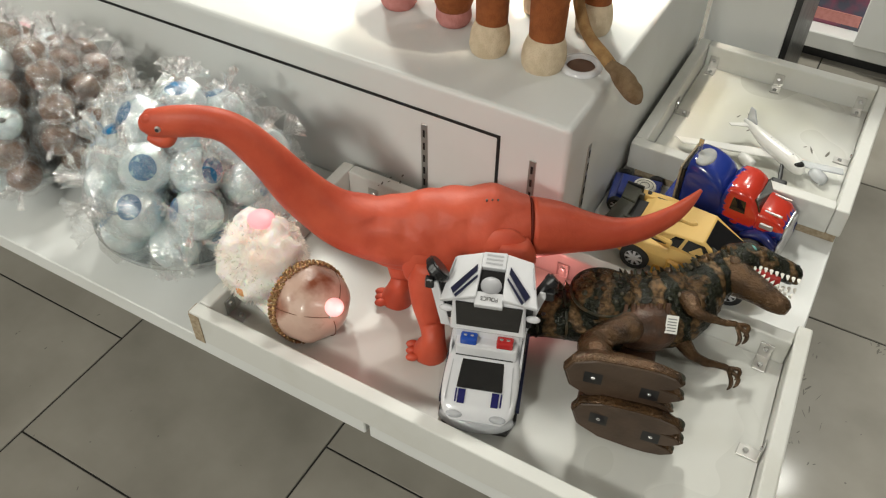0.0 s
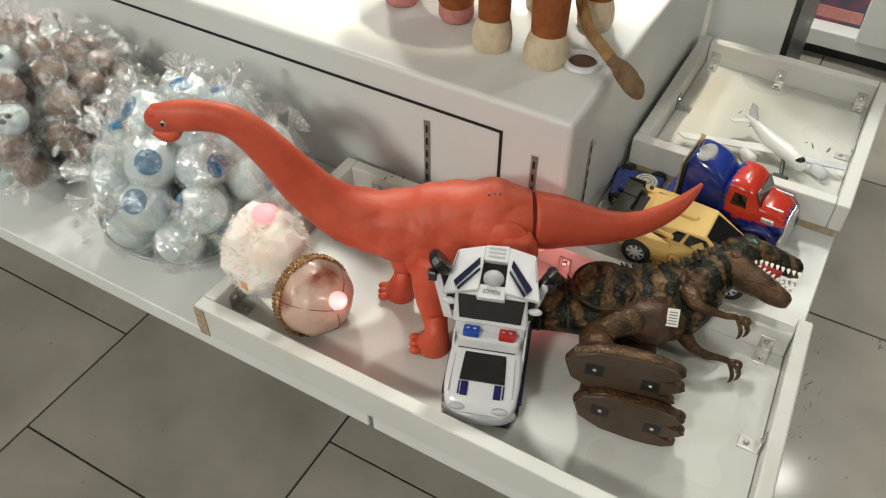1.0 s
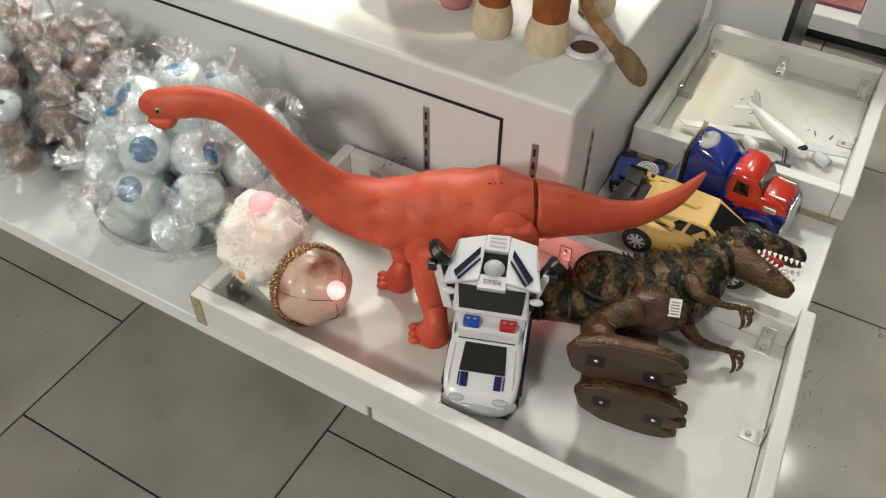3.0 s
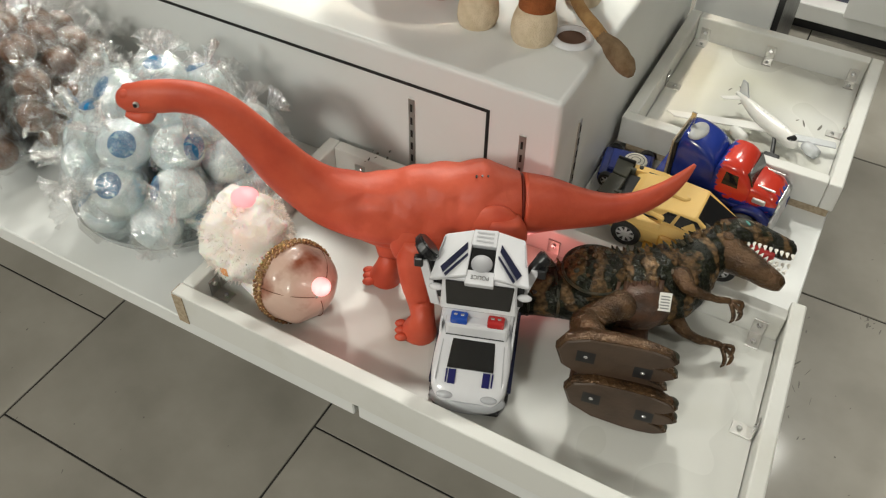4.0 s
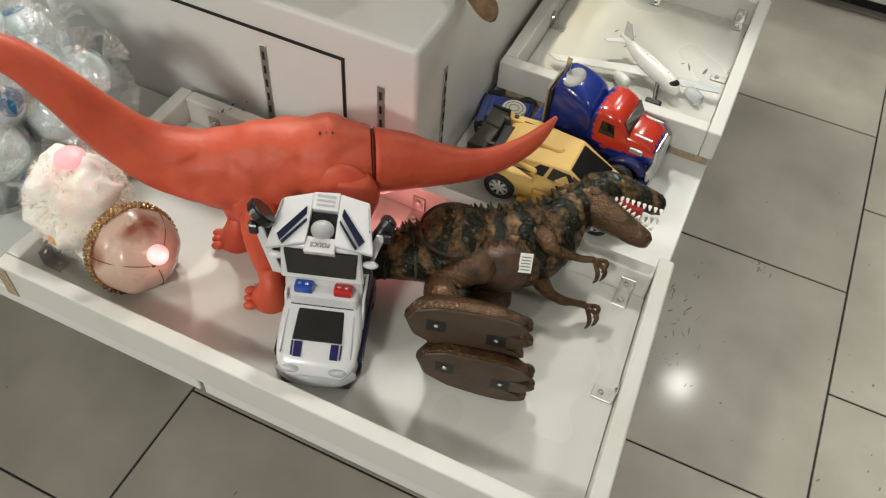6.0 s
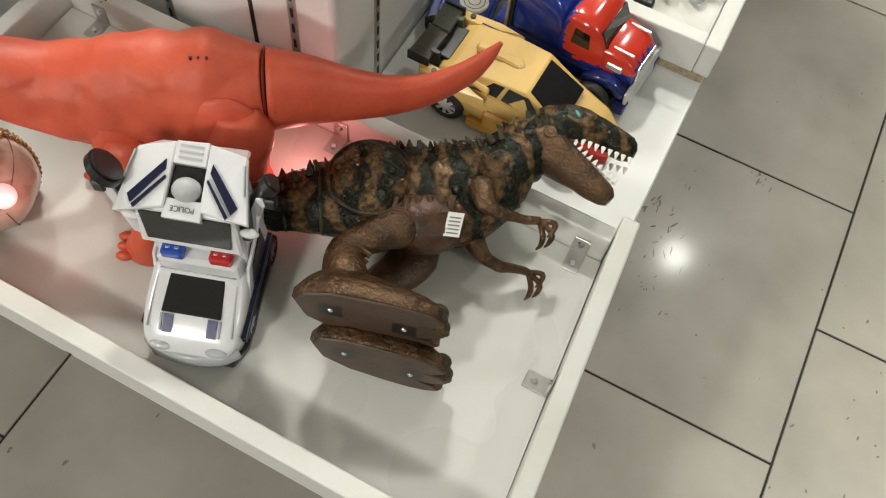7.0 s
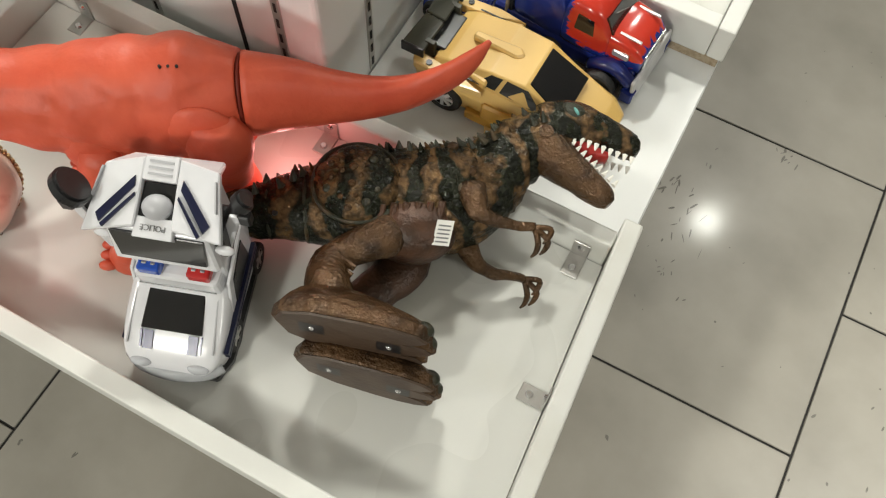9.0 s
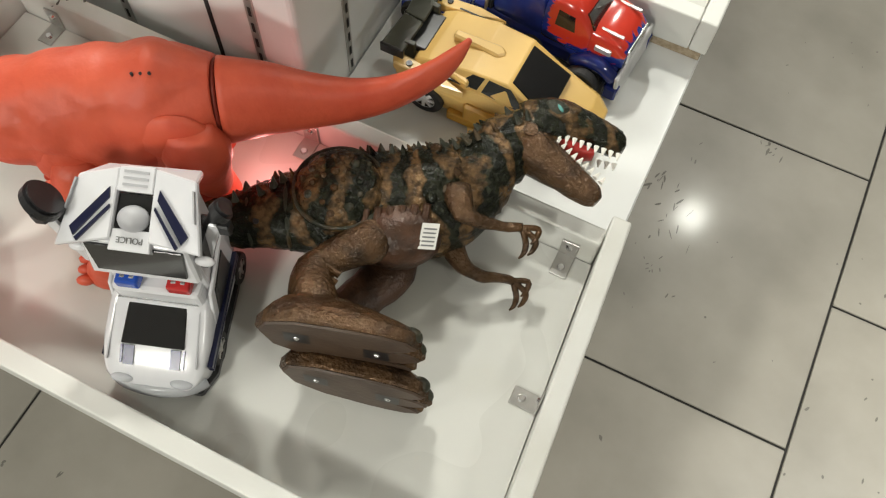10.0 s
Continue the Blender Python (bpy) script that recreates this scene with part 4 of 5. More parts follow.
# head: skull, jaw, teeth
skull = [((0.847, 0.561, 0.472), 0.034, 0.036), ((0.869, 0.577, 0.474), 0.036, 0.040), ((0.894, 0.586, 0.474), 0.032, 0.038), ((0.921, 0.591, 0.472), 0.024, 0.031), ((0.947, 0.592, 0.470), 0.020, 0.027),
         ((0.967, 0.588, 0.468), 0.017, 0.023), ((0.978, 0.583, 0.467), 0.009, 0.014)]
bm = sweep(smooth_rows(skull, 5), 26, power=2.4)
rough_up(bm, 0.0028, 55, 2)
part("skull", bm, CAMO, trex, smooth=True)
jaw_rows = [((0.845, 0.539, 0.470), 0.026, 0.036), ((0.871, 0.531, 0.470), 0.030, 0.040), ((0.901, 0.522, 0.469), 0.026, 0.034), ((0.934, 0.511, 0.467), 0.020, 0.027), ((0.961, 0.502, 0.466), 0.016, 0.021), ((0.973, 0.497, 0.465), 0.008, 0.012)]
bm = sweep(smooth_rows(jaw_rows, 5), 24, power=2.3)
rough_up(bm, 0.0015, 70, 6)
part("jaw", bm, BROWN, trex, smooth=True)
part("mouth", sweep(smooth_rows([((0.879, 0.560, 0.468), 0.016, 0.026), ((0.919, 0.557, 0.467), 0.012, 0.020), ((0.944, 0.562, 0.466), 0.006, 0.014)], 4), 14), TONGUE, trex, "red open mouth", smooth=True)
for row, (p, q, away) in enumerate((((0.894, 0.560, 0), (0.975, 0.568, 0), (0.10, -1, 0)), ((0.894, 0.543, 0), (0.967, 0.516, 0), (0.35, 1, 0)))):
    for k in range(9):
        f = k / 8
        c = Vector(p).lerp(Vector(q), f)
        wide = 0.030 - 0.012 * f
        for lift in (wide, -wide):
            root = c + Vector((0, 0, 0.469 + lift * 0.85))
            tip = root + Vector(away).normalized() * 0.0105
            part("tooth", rod(root, tip, 0.0040, sides=6, r2=0.0012), TOOTH, trex)
part("eye_socket", ball((0.877, 0.588, 0.508), (0.018, 0.013, 0.010)), DARKSKIN, trex, "dark brow", smooth=True)
part("eye", ball((0.881, 0.586, 0.515), (0.0075, 0.0030, 0.0040), turn=Matrix.Rotation(radians(-35), 4, "Z")), EYEGREEN, trex, "pale green eye", smooth=True)
part("nostril", ball((0.966, 0.600, 0.487), (0.005, 0.003, 0.004)), BLACK, trex, smooth=True)
part("cheek_joint", rod((0.857, 0.541, 0.500), (0.857, 0.541, 0.512), 0.010, sides=16), BROWN, trex)


def limb(rows, mat, name, label=""):
    b = sweep(smooth_rows(rows, 4), 18)
    rough_up(b, 0.0022, 60, 9)
    return part(name, b, mat, trex, label, smooth=True)


limb([((0.716, 0.334, 0.470), 0.028, 0.026), ((0.728, 0.318, 0.478), 0.030, 0.027), ((0.716, 0.302, 0.482), 0.027, 0.025), ((0.692, 0.274, 0.479), 0.022, 0.022), ((0.686, 0.246, 0.486), 0.026, 0.026), ((0.704, 0.214, 0.500), 0.030, 0.032), ((0.720, 0.196, 0.508), 0.026, 0.030)], BROWN, "thigh", "bronze brown hind leg")
limb([((0.735, 0.360, 0.400), 0.034, 0.024), ((0.752, 0.320, 0.392), 0.036, 0.026), ((0.735, 0.270, 0.388), 0.030, 0.024), ((0.712, 0.225, 0.388), 0.027, 0.024), ((0.718, 0.180, 0.390), 0.027, 0.024)], BELLY, "thigh", "bronze brown hind leg")
for k in range(5):
    part("ankle_fold", rod((0.672 + 0.012, 0.262 - k * 0.010, 0.499 - k * 0.004), (0.718, 0.256 - k * 0.010, 0.494 - k * 0.004), 0.0048, sides=8), BROWN, trex)


def foot(center, way, up_, long, wide, name="foot"):
    """A foot: a flat sole that faces forward, a wedge of flesh behind it, three toes with nails."""
    c, w = Vector(center), Vector(way).normalized()
    u = Vector(up_).normalized()
    n = w.cross(u).normalized()
    if n.y > 0:
        n = -n
    outline = [(-0.50, 0.06), (-0.43, -0.26), (-0.22, -0.44), (0.10, -0.50), (0.26, -0.50), (0.40, -0.46), (0.50, -0.36), (0.44, -0.26), (0.32, -0.20), (0.44, -0.16), (0.55, -0.04), (0.50, 0.06), (0.34, 0.12),
               (0.44, 0.16), (0.52, 0.28), (0.45, 0.40), (0.30, 0.46), (0.10, 0.46), (-0.25, 0.42), (-0.44, 0.28)]
    b = bmesh.new()
    rings = []
    for depth, size in ((0.0, 0.97), (0.003, 1.0), (0.014, 1.0), (0.026, 0.86), (0.040, 0.60), (0.050, 0.34)):
        rings.append([b.verts.new(c + w * (x * long * size - (0.0 if depth < 0.02 else (depth - 0.02) * 0.9)) + u * (y * wide * size) - n * depth) for x, y in outline])
    for r0, r1 in zip(rings, rings[1:]):
        for k in range(len(outline)):
            b.faces.new((r0[k], r0[(k + 1) % len(outline)], r1[(k + 1) % len(outline)], r1[k]))
    b.faces.new(rings[0])
    b.faces.new(rings[-1])
    rough_up(b, 0.0012, 70, 1)
    ob = part(name, b, BROWN, trex, "bronze brown three-toed foot", smooth=False)
    s = bmesh.new()
    lo = [s.verts.new(c + w * (x * long * 0.955) + u * (y * wide * 0.95) + n * 0.0006) for x, y in outline]
    hi = [s.verts.new(c + w * (x * long * 0.93) + u * (y * wide * 0.92) + n * 0.003) for x, y in outline]
    for k in range(len(outline)):
        s.faces.new((lo[k], lo[(k + 1) % len(outline)], hi[(k + 1) % len(outline)], hi[k]))
    s.faces.new(hi)
    part("sole", s, SOLE, ob, "smooth dark brown sole")
    for x, y in ((-0.24, 0.04), (0.25, -0.04)):
        q = c + w * (x * long) + u * (y * wide)
        h = bmesh.new()
        e = 0.0150
        vs = [h.verts.new(q + w * (a * e) + u * (d * e) + n * 0.0034) for a, d in ((-1, -1), (1, -1), (1, 1), (-1, 1))]
        h.faces.new(vs)
        part("screw_pocket", h, BLACK, ob, "square dark screw pocket")
        part("screw", ball(q + n * 0.0030, (0.0042, 0.0030, 0.0042), u=12, v=8), CHROME, ob, "bright screw head", smooth=True)
    for x, y in ((0.455, 0.29), (0.485, -0.04), (0.435, -0.37)):
        tip = c + w * (x * long) + u * (y * wide) - n * 0.013
        part("nail", ball(tip, (0.0125, 0.0105, 0.0095), u=14, v=10), DARKSKIN, ob, "dark nail", smooth=True)
    return ob


foot((0.757, 0.172, 0.512), (0.95, 0.25, -0.10), (0, 0.06, 1), 0.190, 0.132)
foot((0.782, 0.150, 0.424), (0.97, 0.20, -0.12), (0, 0.04, 1), 0.182, 0.124)
limb([((0.800, 0.428, 0.492), 0.020, 0.017), ((0.818, 0.402, 0.494), 0.016, 0.015), ((0.840, 0.397, 0.488), 0.010, 0.010), ((0.872, 0.408, 0.476), 0.0075, 0.007), ((0.896, 0.420, 0.468), 0.0065, 0.006)], BROWN, "arm", "thin bronze arm with claws")
limb([((0.805, 0.390, 0.420), 0.020, 0.016), ((0.838, 0.362, 0.412), 0.013, 0.012), ((0.866, 0.358, 0.404), 0.009, 0.008), ((0.892, 0.370, 0.392), 0.007, 0.007), ((0.908, 0.376, 0.386), 0.0065, 0.006)], BROWN, "arm", "thin bronze arm with claws")
for x, y, z in ((0.896, 0.420, 0.468), (0.908, 0.376, 0.386)):
    for dx, dy, dz in ((0.020, 0.008, -0.004), (0.022, -0.006, -0.010), (0.012, -0.014, -0.012)):
        p, q, r = Vector((x, y, z)), Vector((x + dx, y + dy, z + dz)), Vector((x + dx * 0.9, y + dy - 0.022, z + dz - 0.006))
        part("claw", sweep(smooth_rows([(tuple(p), 0.0042, 0.0042), (tuple(q), 0.0044, 0.0042), (tuple(q.lerp(r, 0.6) + Vector((0.003, 0, 0))), 0.0034, 0.0032), (tuple(r), 0.0012, 0.0012)], 4), 8), BROWN, trex, smooth=True)
tagp = part("price_label", plate((0.788, 0.332, 0.482), (0.808, 0.341, 0.478), (0.802, 0.370, 0.496), (0.782, 0.361, 0.500), 0.0008, 0), PAPER, trex, "small white printed label")
for k in range(5):
    f = 0.12 + k * 0.16
    a, b = Vector((0.788, 0.332, 0.482)).lerp(Vector((0.782, 0.361, 0.500)), f), Vector((0.808, 0.341, 0.478)).lerp(Vector((0.802, 0.370, 0.496)), f)
    d = (b - a).normalized()
    e = (Vector((0.782, 0.361, 0.500)) - Vector((0.788, 0.332, 0.482))).normalized()
    nn = d.cross(e).normalized() * 0.0006
    part("printed_bar", plate(a + d * 0.003 + nn, b - d * 0.003 + nn, b - d * 0.003 + e * 0.002 + nn, a + d * 0.003 + e * 0.002 + nn, 0.0004, 0), INK, tagp)

# yellow sports car on the step
YC = moved((0.7507, 0.5933, DRAWN_STEP), (0.5740, 0.5800, STEP), -7.0, 0.83, 0.82) @ Matrix.Translation((0.778, 0.596, DRAWN_STEP)) @ Matrix.Rotation(radians(6), 4, "Z") @ Matrix.Scale(1.06, 4)
ycar = thing("sports_car", "pale yellow toy sports car with black windows and a rear wing", "toy car", at=YC)


def facets(sections, bevel=0.0018):
    """A hard-edged hull through sections of (x, low half-width, low z, shoulder half-width, shoulder z, top half-width, top z)."""
    b = bmesh.new()
    rings = []
    for x, wl, zl, ws, zs, wt, zt in sections:
        rings.append([b.verts.new((x, y, z)) for y, z in ((-wl, zl), (-ws, zs), (-wt, zt), (wt, zt), (ws, zs), (wl, zl))])
    for r0, r1 in zip(rings, rings[1:]):
        for k in range(6):
            b.faces.new((r0[k], r0[(k + 1) % 6], r1[(k + 1) % 6], r1[k]))
    b.faces.new(rings[0])
    b.faces.new(rings[-1])
    bmesh.ops.recalc_face_normals(b, faces=b.faces)
    bmesh.ops.bevel(b, geom=list(b.edges), offset=bevel, segments=1, affect="EDGES", clamp_overlap=True)
    return b


part("body", facets([(-0.145, 0.050, 0.020, 0.058, 0.052, 0.048, 0.064), (-0.09, 0.060, 0.014, 0.067, 0.056, 0.058, 0.078), (0.0, 0.060, 0.012, 0.064, 0.052, 0.056, 0.076),
                     (0.06, 0.060, 0.012, 0.066, 0.048, 0.056, 0.066), (0.13, 0.052, 0.012, 0.056, 0.034, 0.044, 0.046), (0.152, 0.036, 0.016, 0.040, 0.028, 0.030, 0.034)]), YELLOW, ycar)
part("cabin", facets([(-0.118, 0.050, 0.060, 0.054, 0.076, 0.046, 0.084), (-0.098, 0.052, 0.060, 0.056, 0.082, 0.049, 0.093), (-0.03, 0.054, 0.060, 0.057, 0.085, 0.047, 0.106),
                      (0.022, 0.053, 0.060, 0.056, 0.080, 0.044, 0.106), (0.082, 0.050, 0.050, 0.051, 0.060, 0.046, 0.067)], 0.0014), YELLOW, ycar, "pale yellow angular cabin")
part("windscreen", plate((0.086, -0.042, 0.0672), (0.086, 0.042, 0.0672), (0.026, 0.036, 0.1045), (0.026, -0.036, 0.1045), 0.004, 0.001), GLOSSBLACK, ycar, "black windscreen")
for s in (1, -1):
    q = [(-0.010, s * 0.0572, 0.0838), (0.058, s * 0.0536, 0.0700), (0.028, s * 0.0460, 0.1005), (-0.004, s * 0.0484, 0.1035)]
    part("side_window", plate(*(q if s < 0 else q[::-1]), 0.003, 0), GLOSSBLACK, ycar, "black side window")
    q = [(-0.046, s * 0.0577, 0.0850), (-0.017, s * 0.0575, 0.0845), (-0.010, s * 0.0488, 0.1035), (-0.028, s * 0.0490, 0.1030)]
    part("quarter_window", plate(*(q if s < 0 else q[::-1]), 0.003, 0), GLOSSBLACK, ycar, "black quarter window")
    part("side_skirt", slab(-0.055, 0.075, s * 0.064 - 0.006, s * 0.064 + 0.006, 0.006, 0.024, 0.002), DEEPYELLOW, ycar)
    part("door_block", slab(-0.030, 0.030, s * 0.066 - 0.006, s * 0.066 + 0.004, 0.022, 0.058, 0.004), DEEPYELLOW, ycar, "deep yellow folded door")
    part("air_scoop", prism([(-0.085, s * 0.050), (-0.030, s * 0.062), (-0.030, s * 0.044), (-0.075, s * 0.040)], 0.078, 0.094, 0.003), YELLOW, ycar)
    for x in (-0.092, 0.094):
        wheel(ycar, x, s * 0.0625, 0.0295, 0.0295, 0.016, WHITEPL, 8)
    part("wing_strut", slab(-0.138, -0.122, s * 0.038 - 0.004, s * 0.038 + 0.004, 0.070, 0.100, 0.001), OLIVE, ycar)
part("roof_rib", prism([(-0.080, -0.006), (-0.010, -0.010), (0.0, 0.0), (-0.010, 0.010), (-0.080, 0.006)], 0.098, 0.1105, 0.003), YELLOW, ycar)
for s in (1, -1):
    q = [(-0.166, s * 0.056, 0.098), (-0.132, s * 0.056, 0.096), (-0.128, s * 0.002, 0.104), (-0.158, s * 0.002, 0.108)]
    part("wing", plate(*(q if s < 0 else q[::-1]), 0.006, 0.0015), OLIVE, ycar, "dark olive half of the rear wing")
part("engine_cover", slab(-0.136, -0.108, -0.034, 0.034, 0.078, 0.0895, 0.002), BLACK, ycar, "dark engine cover")
for s in (1, -1):
    part("rear_quarter", prism([(-0.150, s * 0.050), (-0.075, s * 0.058), (-0.030, s * 0.070), (-0.075, s * 0.076), (-0.140, s * 0.070)], 0.070, 0.086, 0.002), YELLOW, ycar, "angular yellow rear quarter")
    part("peg", rod((-0.118, s * 0.063, 0.084), (-0.118, s * 0.063, 0.0885), 0.0045, sides=14), BLACK, ycar, "black round peg")
    part("seam", slab(-0.100, -0.030, s * 0.0585 - 0.0012, s * 0.0585 + 0.0012, 0.0840, 0.0868, 0), BLACK, ycar, "dark seam")
    part("wing_plate", slab(-0.166, -0.130, s * 0.0585 - 0.002, s * 0.0585 + 0.002, 0.084, 0.102, 0.001), BLACK, ycar)
    part("tail_flap", plate((-0.02, s * 0.071, 0.012), (0.01, s * 0.073, 0.010), (0.006, s * 0.085, 0.004), (-0.012, s * 0.083, 0.005), 0.004), YELLOW, ycar, "folded yellow flap")

def upright(rows, sides=32, power=4.0):
    """A hull through upright rounded-square sections along x."""
    b = bmesh.new()
    rings = []
    for c, w, h in rows:
        ring = []
        for k in range(sides):
            a = 2 * math.pi * k / sides
            y = math.copysign(abs(math.cos(a)) ** (2 / power), math.cos(a)) * w
            z = math.copysign(abs(math.sin(a)) ** (2 / power), math.sin(a)) * h
            ring.append(b.verts.new((c[0], y, c[2] + z)))
        rings.append(ring)
    for r0, r1 in zip(rings, rings[1:]):
        for k in range(sides):
            b.faces.new((r0[k], r0[(k + 1) % sides], r1[(k + 1) % sides], r1[k]))
    b.faces.new(rings[0])
    b.faces.new(rings[-1])
    bmesh.ops.recalc_face_normals(b, faces=b.faces)
    return b


# red and blue long-nosed lorry
TR = moved((0.8403, 0.7409, DRAWN_STEP), (0.6310, 0.7060, STEP), 4.4, 0.855, 0.93) @ Matrix.Translation((0.702, 0.764, DRAWN_STEP)) @ Matrix.Rotation(math.atan2(-0.164, 0.986), 4, "Z")
truck = thing("lorry", "glossy red and blue toy lorry with a tall blue domed sleeper", "toy lorry", at=TR)
part("chassis", slab(0.0, 0.250, -0.050, 0.050, 0.014, 0.050, 0.008, seg=2), BLUE, truck)
rows = box_rows([(0.034, 0.043, 0.030, 0.140), (0.038, 0.046, 0.028, 0.149), (0.056, 0.048, 0.028, 0.150), (0.085, 0.049, 0.028, 0.143), (0.108, 0.049, 0.028, 0.130), (0.121, 0.047, 0.028, 0.110), (0.128, 0.045, 0.03, 0.085)])
part("sleeper", upright(smooth_rows(rows, 4), 40, 4.5), BLUE, truck, "tall glossy blue sleeper with a domed roof", smooth=True)
part("roof_patch", ball((0.056, -0.006, 0.1455), (0.021, 0.034, 0.0062)), material("worn_grey_paint", (0.42, 0.42, 0.40), 0.4, other=(0.30, 0.31, 0.33), scale=40, bump=0.05), truck, "worn grey patch on the dome", smooth=True)
part("rear_plate", slab(0.022, 0.026, -0.050, 0.050, 0.030, 0.134, 0.001), RAW, truck, "thin tan rear plate")
part("rear_recess", slab(0.0265, 0.0335, -0.046, 0.046, 0.030, 0.130, 0.001), BLACK, truck)
part("fin", prism([(0.034, -0.0016), (0.044, -0.0012), (0.044, 0.0012), (0.034, 0.0016)], 0.144, 0.176, 0.0004), CHROME, truck, "chrome roof fin")
rows = box_rows([(0.120, 0.050, 0.040, 0.118), (0.130, 0.052, 0.038, 0.130), (0.160, 0.052, 0.038, 0.131), (0.182, 0.050, 0.038, 0.118), (0.196, 0.048, 0.038, 0.094)])
part("cab", upright(smooth_rows(rows, 4), 36, 5.0), REDFLAME, truck, "red cab with blue flames", smooth=True)
rows = box_rows([(0.190, 0.047, 0.040, 0.098), (0.215, 0.046, 0.040, 0.096), (0.240, 0.044, 0.040, 0.088), (0.252, 0.040, 0.040, 0.078)])
part("bonnet", upright(smooth_rows(rows, 4), 36, 4.2), REDFLAME, truck, "glossy red bonnet", smooth=True)
for s in (1, -1):
    part("mudguard", sweep(smooth_rows([((0.180, s * 0.052, 0.034), 0.012, 0.010), ((0.200, s * 0.054, 0.050), 0.013, 0.010), ((0.225, s * 0.054, 0.052), 0.013, 0.010), ((0.248, s * 0.052, 0.036), 0.012, 0.010)], 4), 14), BLUE, truck, smooth=True)
    q = [(0.140, s * 0.0530, 0.086), (0.172, s * 0.0525, 0.086), (0.168, s * 0.0515, 0.112), (0.142, s * 0.0520, 0.114)]
    part("cab_window", plate(*(q if s < 0 else q[::-1]), 0.004, 0), GLOSSBLACK, truck, "black cab window")
    part("side_lamp", slab(0.205, 0.232, s * 0.0455 - 0.003, s * 0.0455 + 0.003, 0.066, 0.078, 0.002), SILVER, truck, "silver lamp")
    for x in (0.212, 0.110, 0.055):
        wheel(truck, x, s * 0.052, 0.021, 0.021, 0.016, CHROME, 6)
    part("front_step", slab(0.240, 0.262, s * 0.058 - 0.009, s * 0.058 + 0.009, 0.006, 0.030, 0.003), BLUE, truck)
for s in (1, -1):
    part("bonnet_trim", slab(0.204, 0.240, s * 0.030 - 0.0022, s * 0.030 + 0.0022, 0.0925, 0.0965, 0.0008), SILVER, truck, "silver bonnet strip")
part("windscreen", plate((0.1985, -0.040, 0.094), (0.1985, 0.040, 0.094), (0.184, 0.040, 0.119), (0.184, -0.040, 0.119), 0.004, 0), GLOSSBLACK, truck, "black windscreen")
part("grille", slab(0.2505, 0.256, -0.032, 0.032, 0.034, 0.078, 0.002), CHROME, truck, "chrome grille")
part("bumper", plate((0.262, -0.062, 0.006), (0.262, 0.062, 0.006), (0.258, 0.064, 0.050), (0.258, -0.064, 0.050), 0.006, 0.002), material("grey_white_plastic", (0.62, 0.62, 0.62), 0.35, other=(0.5, 0.5, 0.5), scale=30, bump=0.03), truck, "dull white bumper")

# blue toy base with a round badge beside the box
sled = thing("toy_sledge", "dark blue plastic toy vehicle base with a round cream badge", "toy vehicle", at=moved((0.6332, 0.7138, DRAWN_STEP), (0.4579, 0.6959, STEP), 3.0, 0.86) @ pose(0.632, 0.715, DRAWN_STEP, 0, 0, 6))
part("body", slab(-0.056, 0.050, -0.052, 0.046, 0.006, 0.028, 0.005, seg=2), BLUE, sled)
part("deck", slab(-0.040, 0.046, -0.036, 0.034, 0.0285, 0.036, 0.003), BLUE, sled)
badge = bmesh.new()
bmesh.ops.create_cone(badge, cap_ends=True, segments=32, radius1=0.025, radius2=0.024, depth=0.004, matrix=Matrix.Translation((0.014, 0.002, 0.0385)))
part("badge", badge, TOOTH, sled, "round cream badge")
for r in (0.018, 0.010):
    ring = bmesh.new()
    for k in range(32):
        a0, a1 = 2 * math.pi * k / 32, 2 * math.pi * (k + 1.05) / 32
        rod((0.014 + r * math.cos(a0), 0.002 + r * math.sin(a0), 0.0407), (0.014 + r * math.cos(a1), 0.002 + r * math.sin(a1), 0.0407), 0.0008, ring, 5)
    part("badge_ring", ring, INK, sled)
for s in (1, -1):
    for x in (-0.036, 0.034):
        wheel(sled, x, s * 0.050 - 0.003, 0.017, 0.017, 0.012, WHITEPL, 5)

# white toy plane in the upper tray, its nose to the front corner
FZ = SHELF
plane = thing("toy_plane", "white plastic toy passenger plane lying in the upper tray", "toy plane")
fus = [((0.578, 0.962, FZ + 0.036), 0.003, 0.004), ((0.600, 0.946, FZ + 0.034), 0.008, 0.009), ((0.630, 0.924, FZ + 0.030), 0.014, 0.014), ((0.662, 0.903, FZ + 0.028), 0.016, 0.016),
       ((0.690, 0.885, FZ + 0.027), 0.016, 0.016), ((0.708, 0.873, FZ + 0.024), 0.012, 0.012), ((0.716, 0.867, FZ + 0.022), 0.005, 0.005)]
part("fuselage", sweep(smooth_rows(fus, 4), 20), PLANEWHITE, plane, smooth=True)
part("wing", prism([(0.655, 0.915), (0.668, 0.892), (0.490, 0.850), (0.470, 0.862)], FZ + 0.018, FZ + 0.0215, 0.001), PLANEWHITE, plane)
part("wing", prism([(0.672, 0.905), (0.698, 0.888), (0.784, 0.905), (0.780, 0.922)], FZ + 0.018, FZ + 0.0215, 0.001), CLEAR, plane, "clear plastic wing")
part("tail_fin", plate((0.582, 0.960, FZ + 0.036), (0.604, 0.944, FZ + 0.042), (0.592, 0.953, FZ + 0.068), (0.582, 0.960, FZ + 0.068), 0.003, 0), CLEAR, plane, "clear tail fin")
part("tailplane", prism([(0.590, 0.958), (0.602, 0.948), (0.560, 0.930), (0.552, 0.936)], FZ + 0.034, FZ + 0.036, 0.0006), PLANEWHITE, plane)
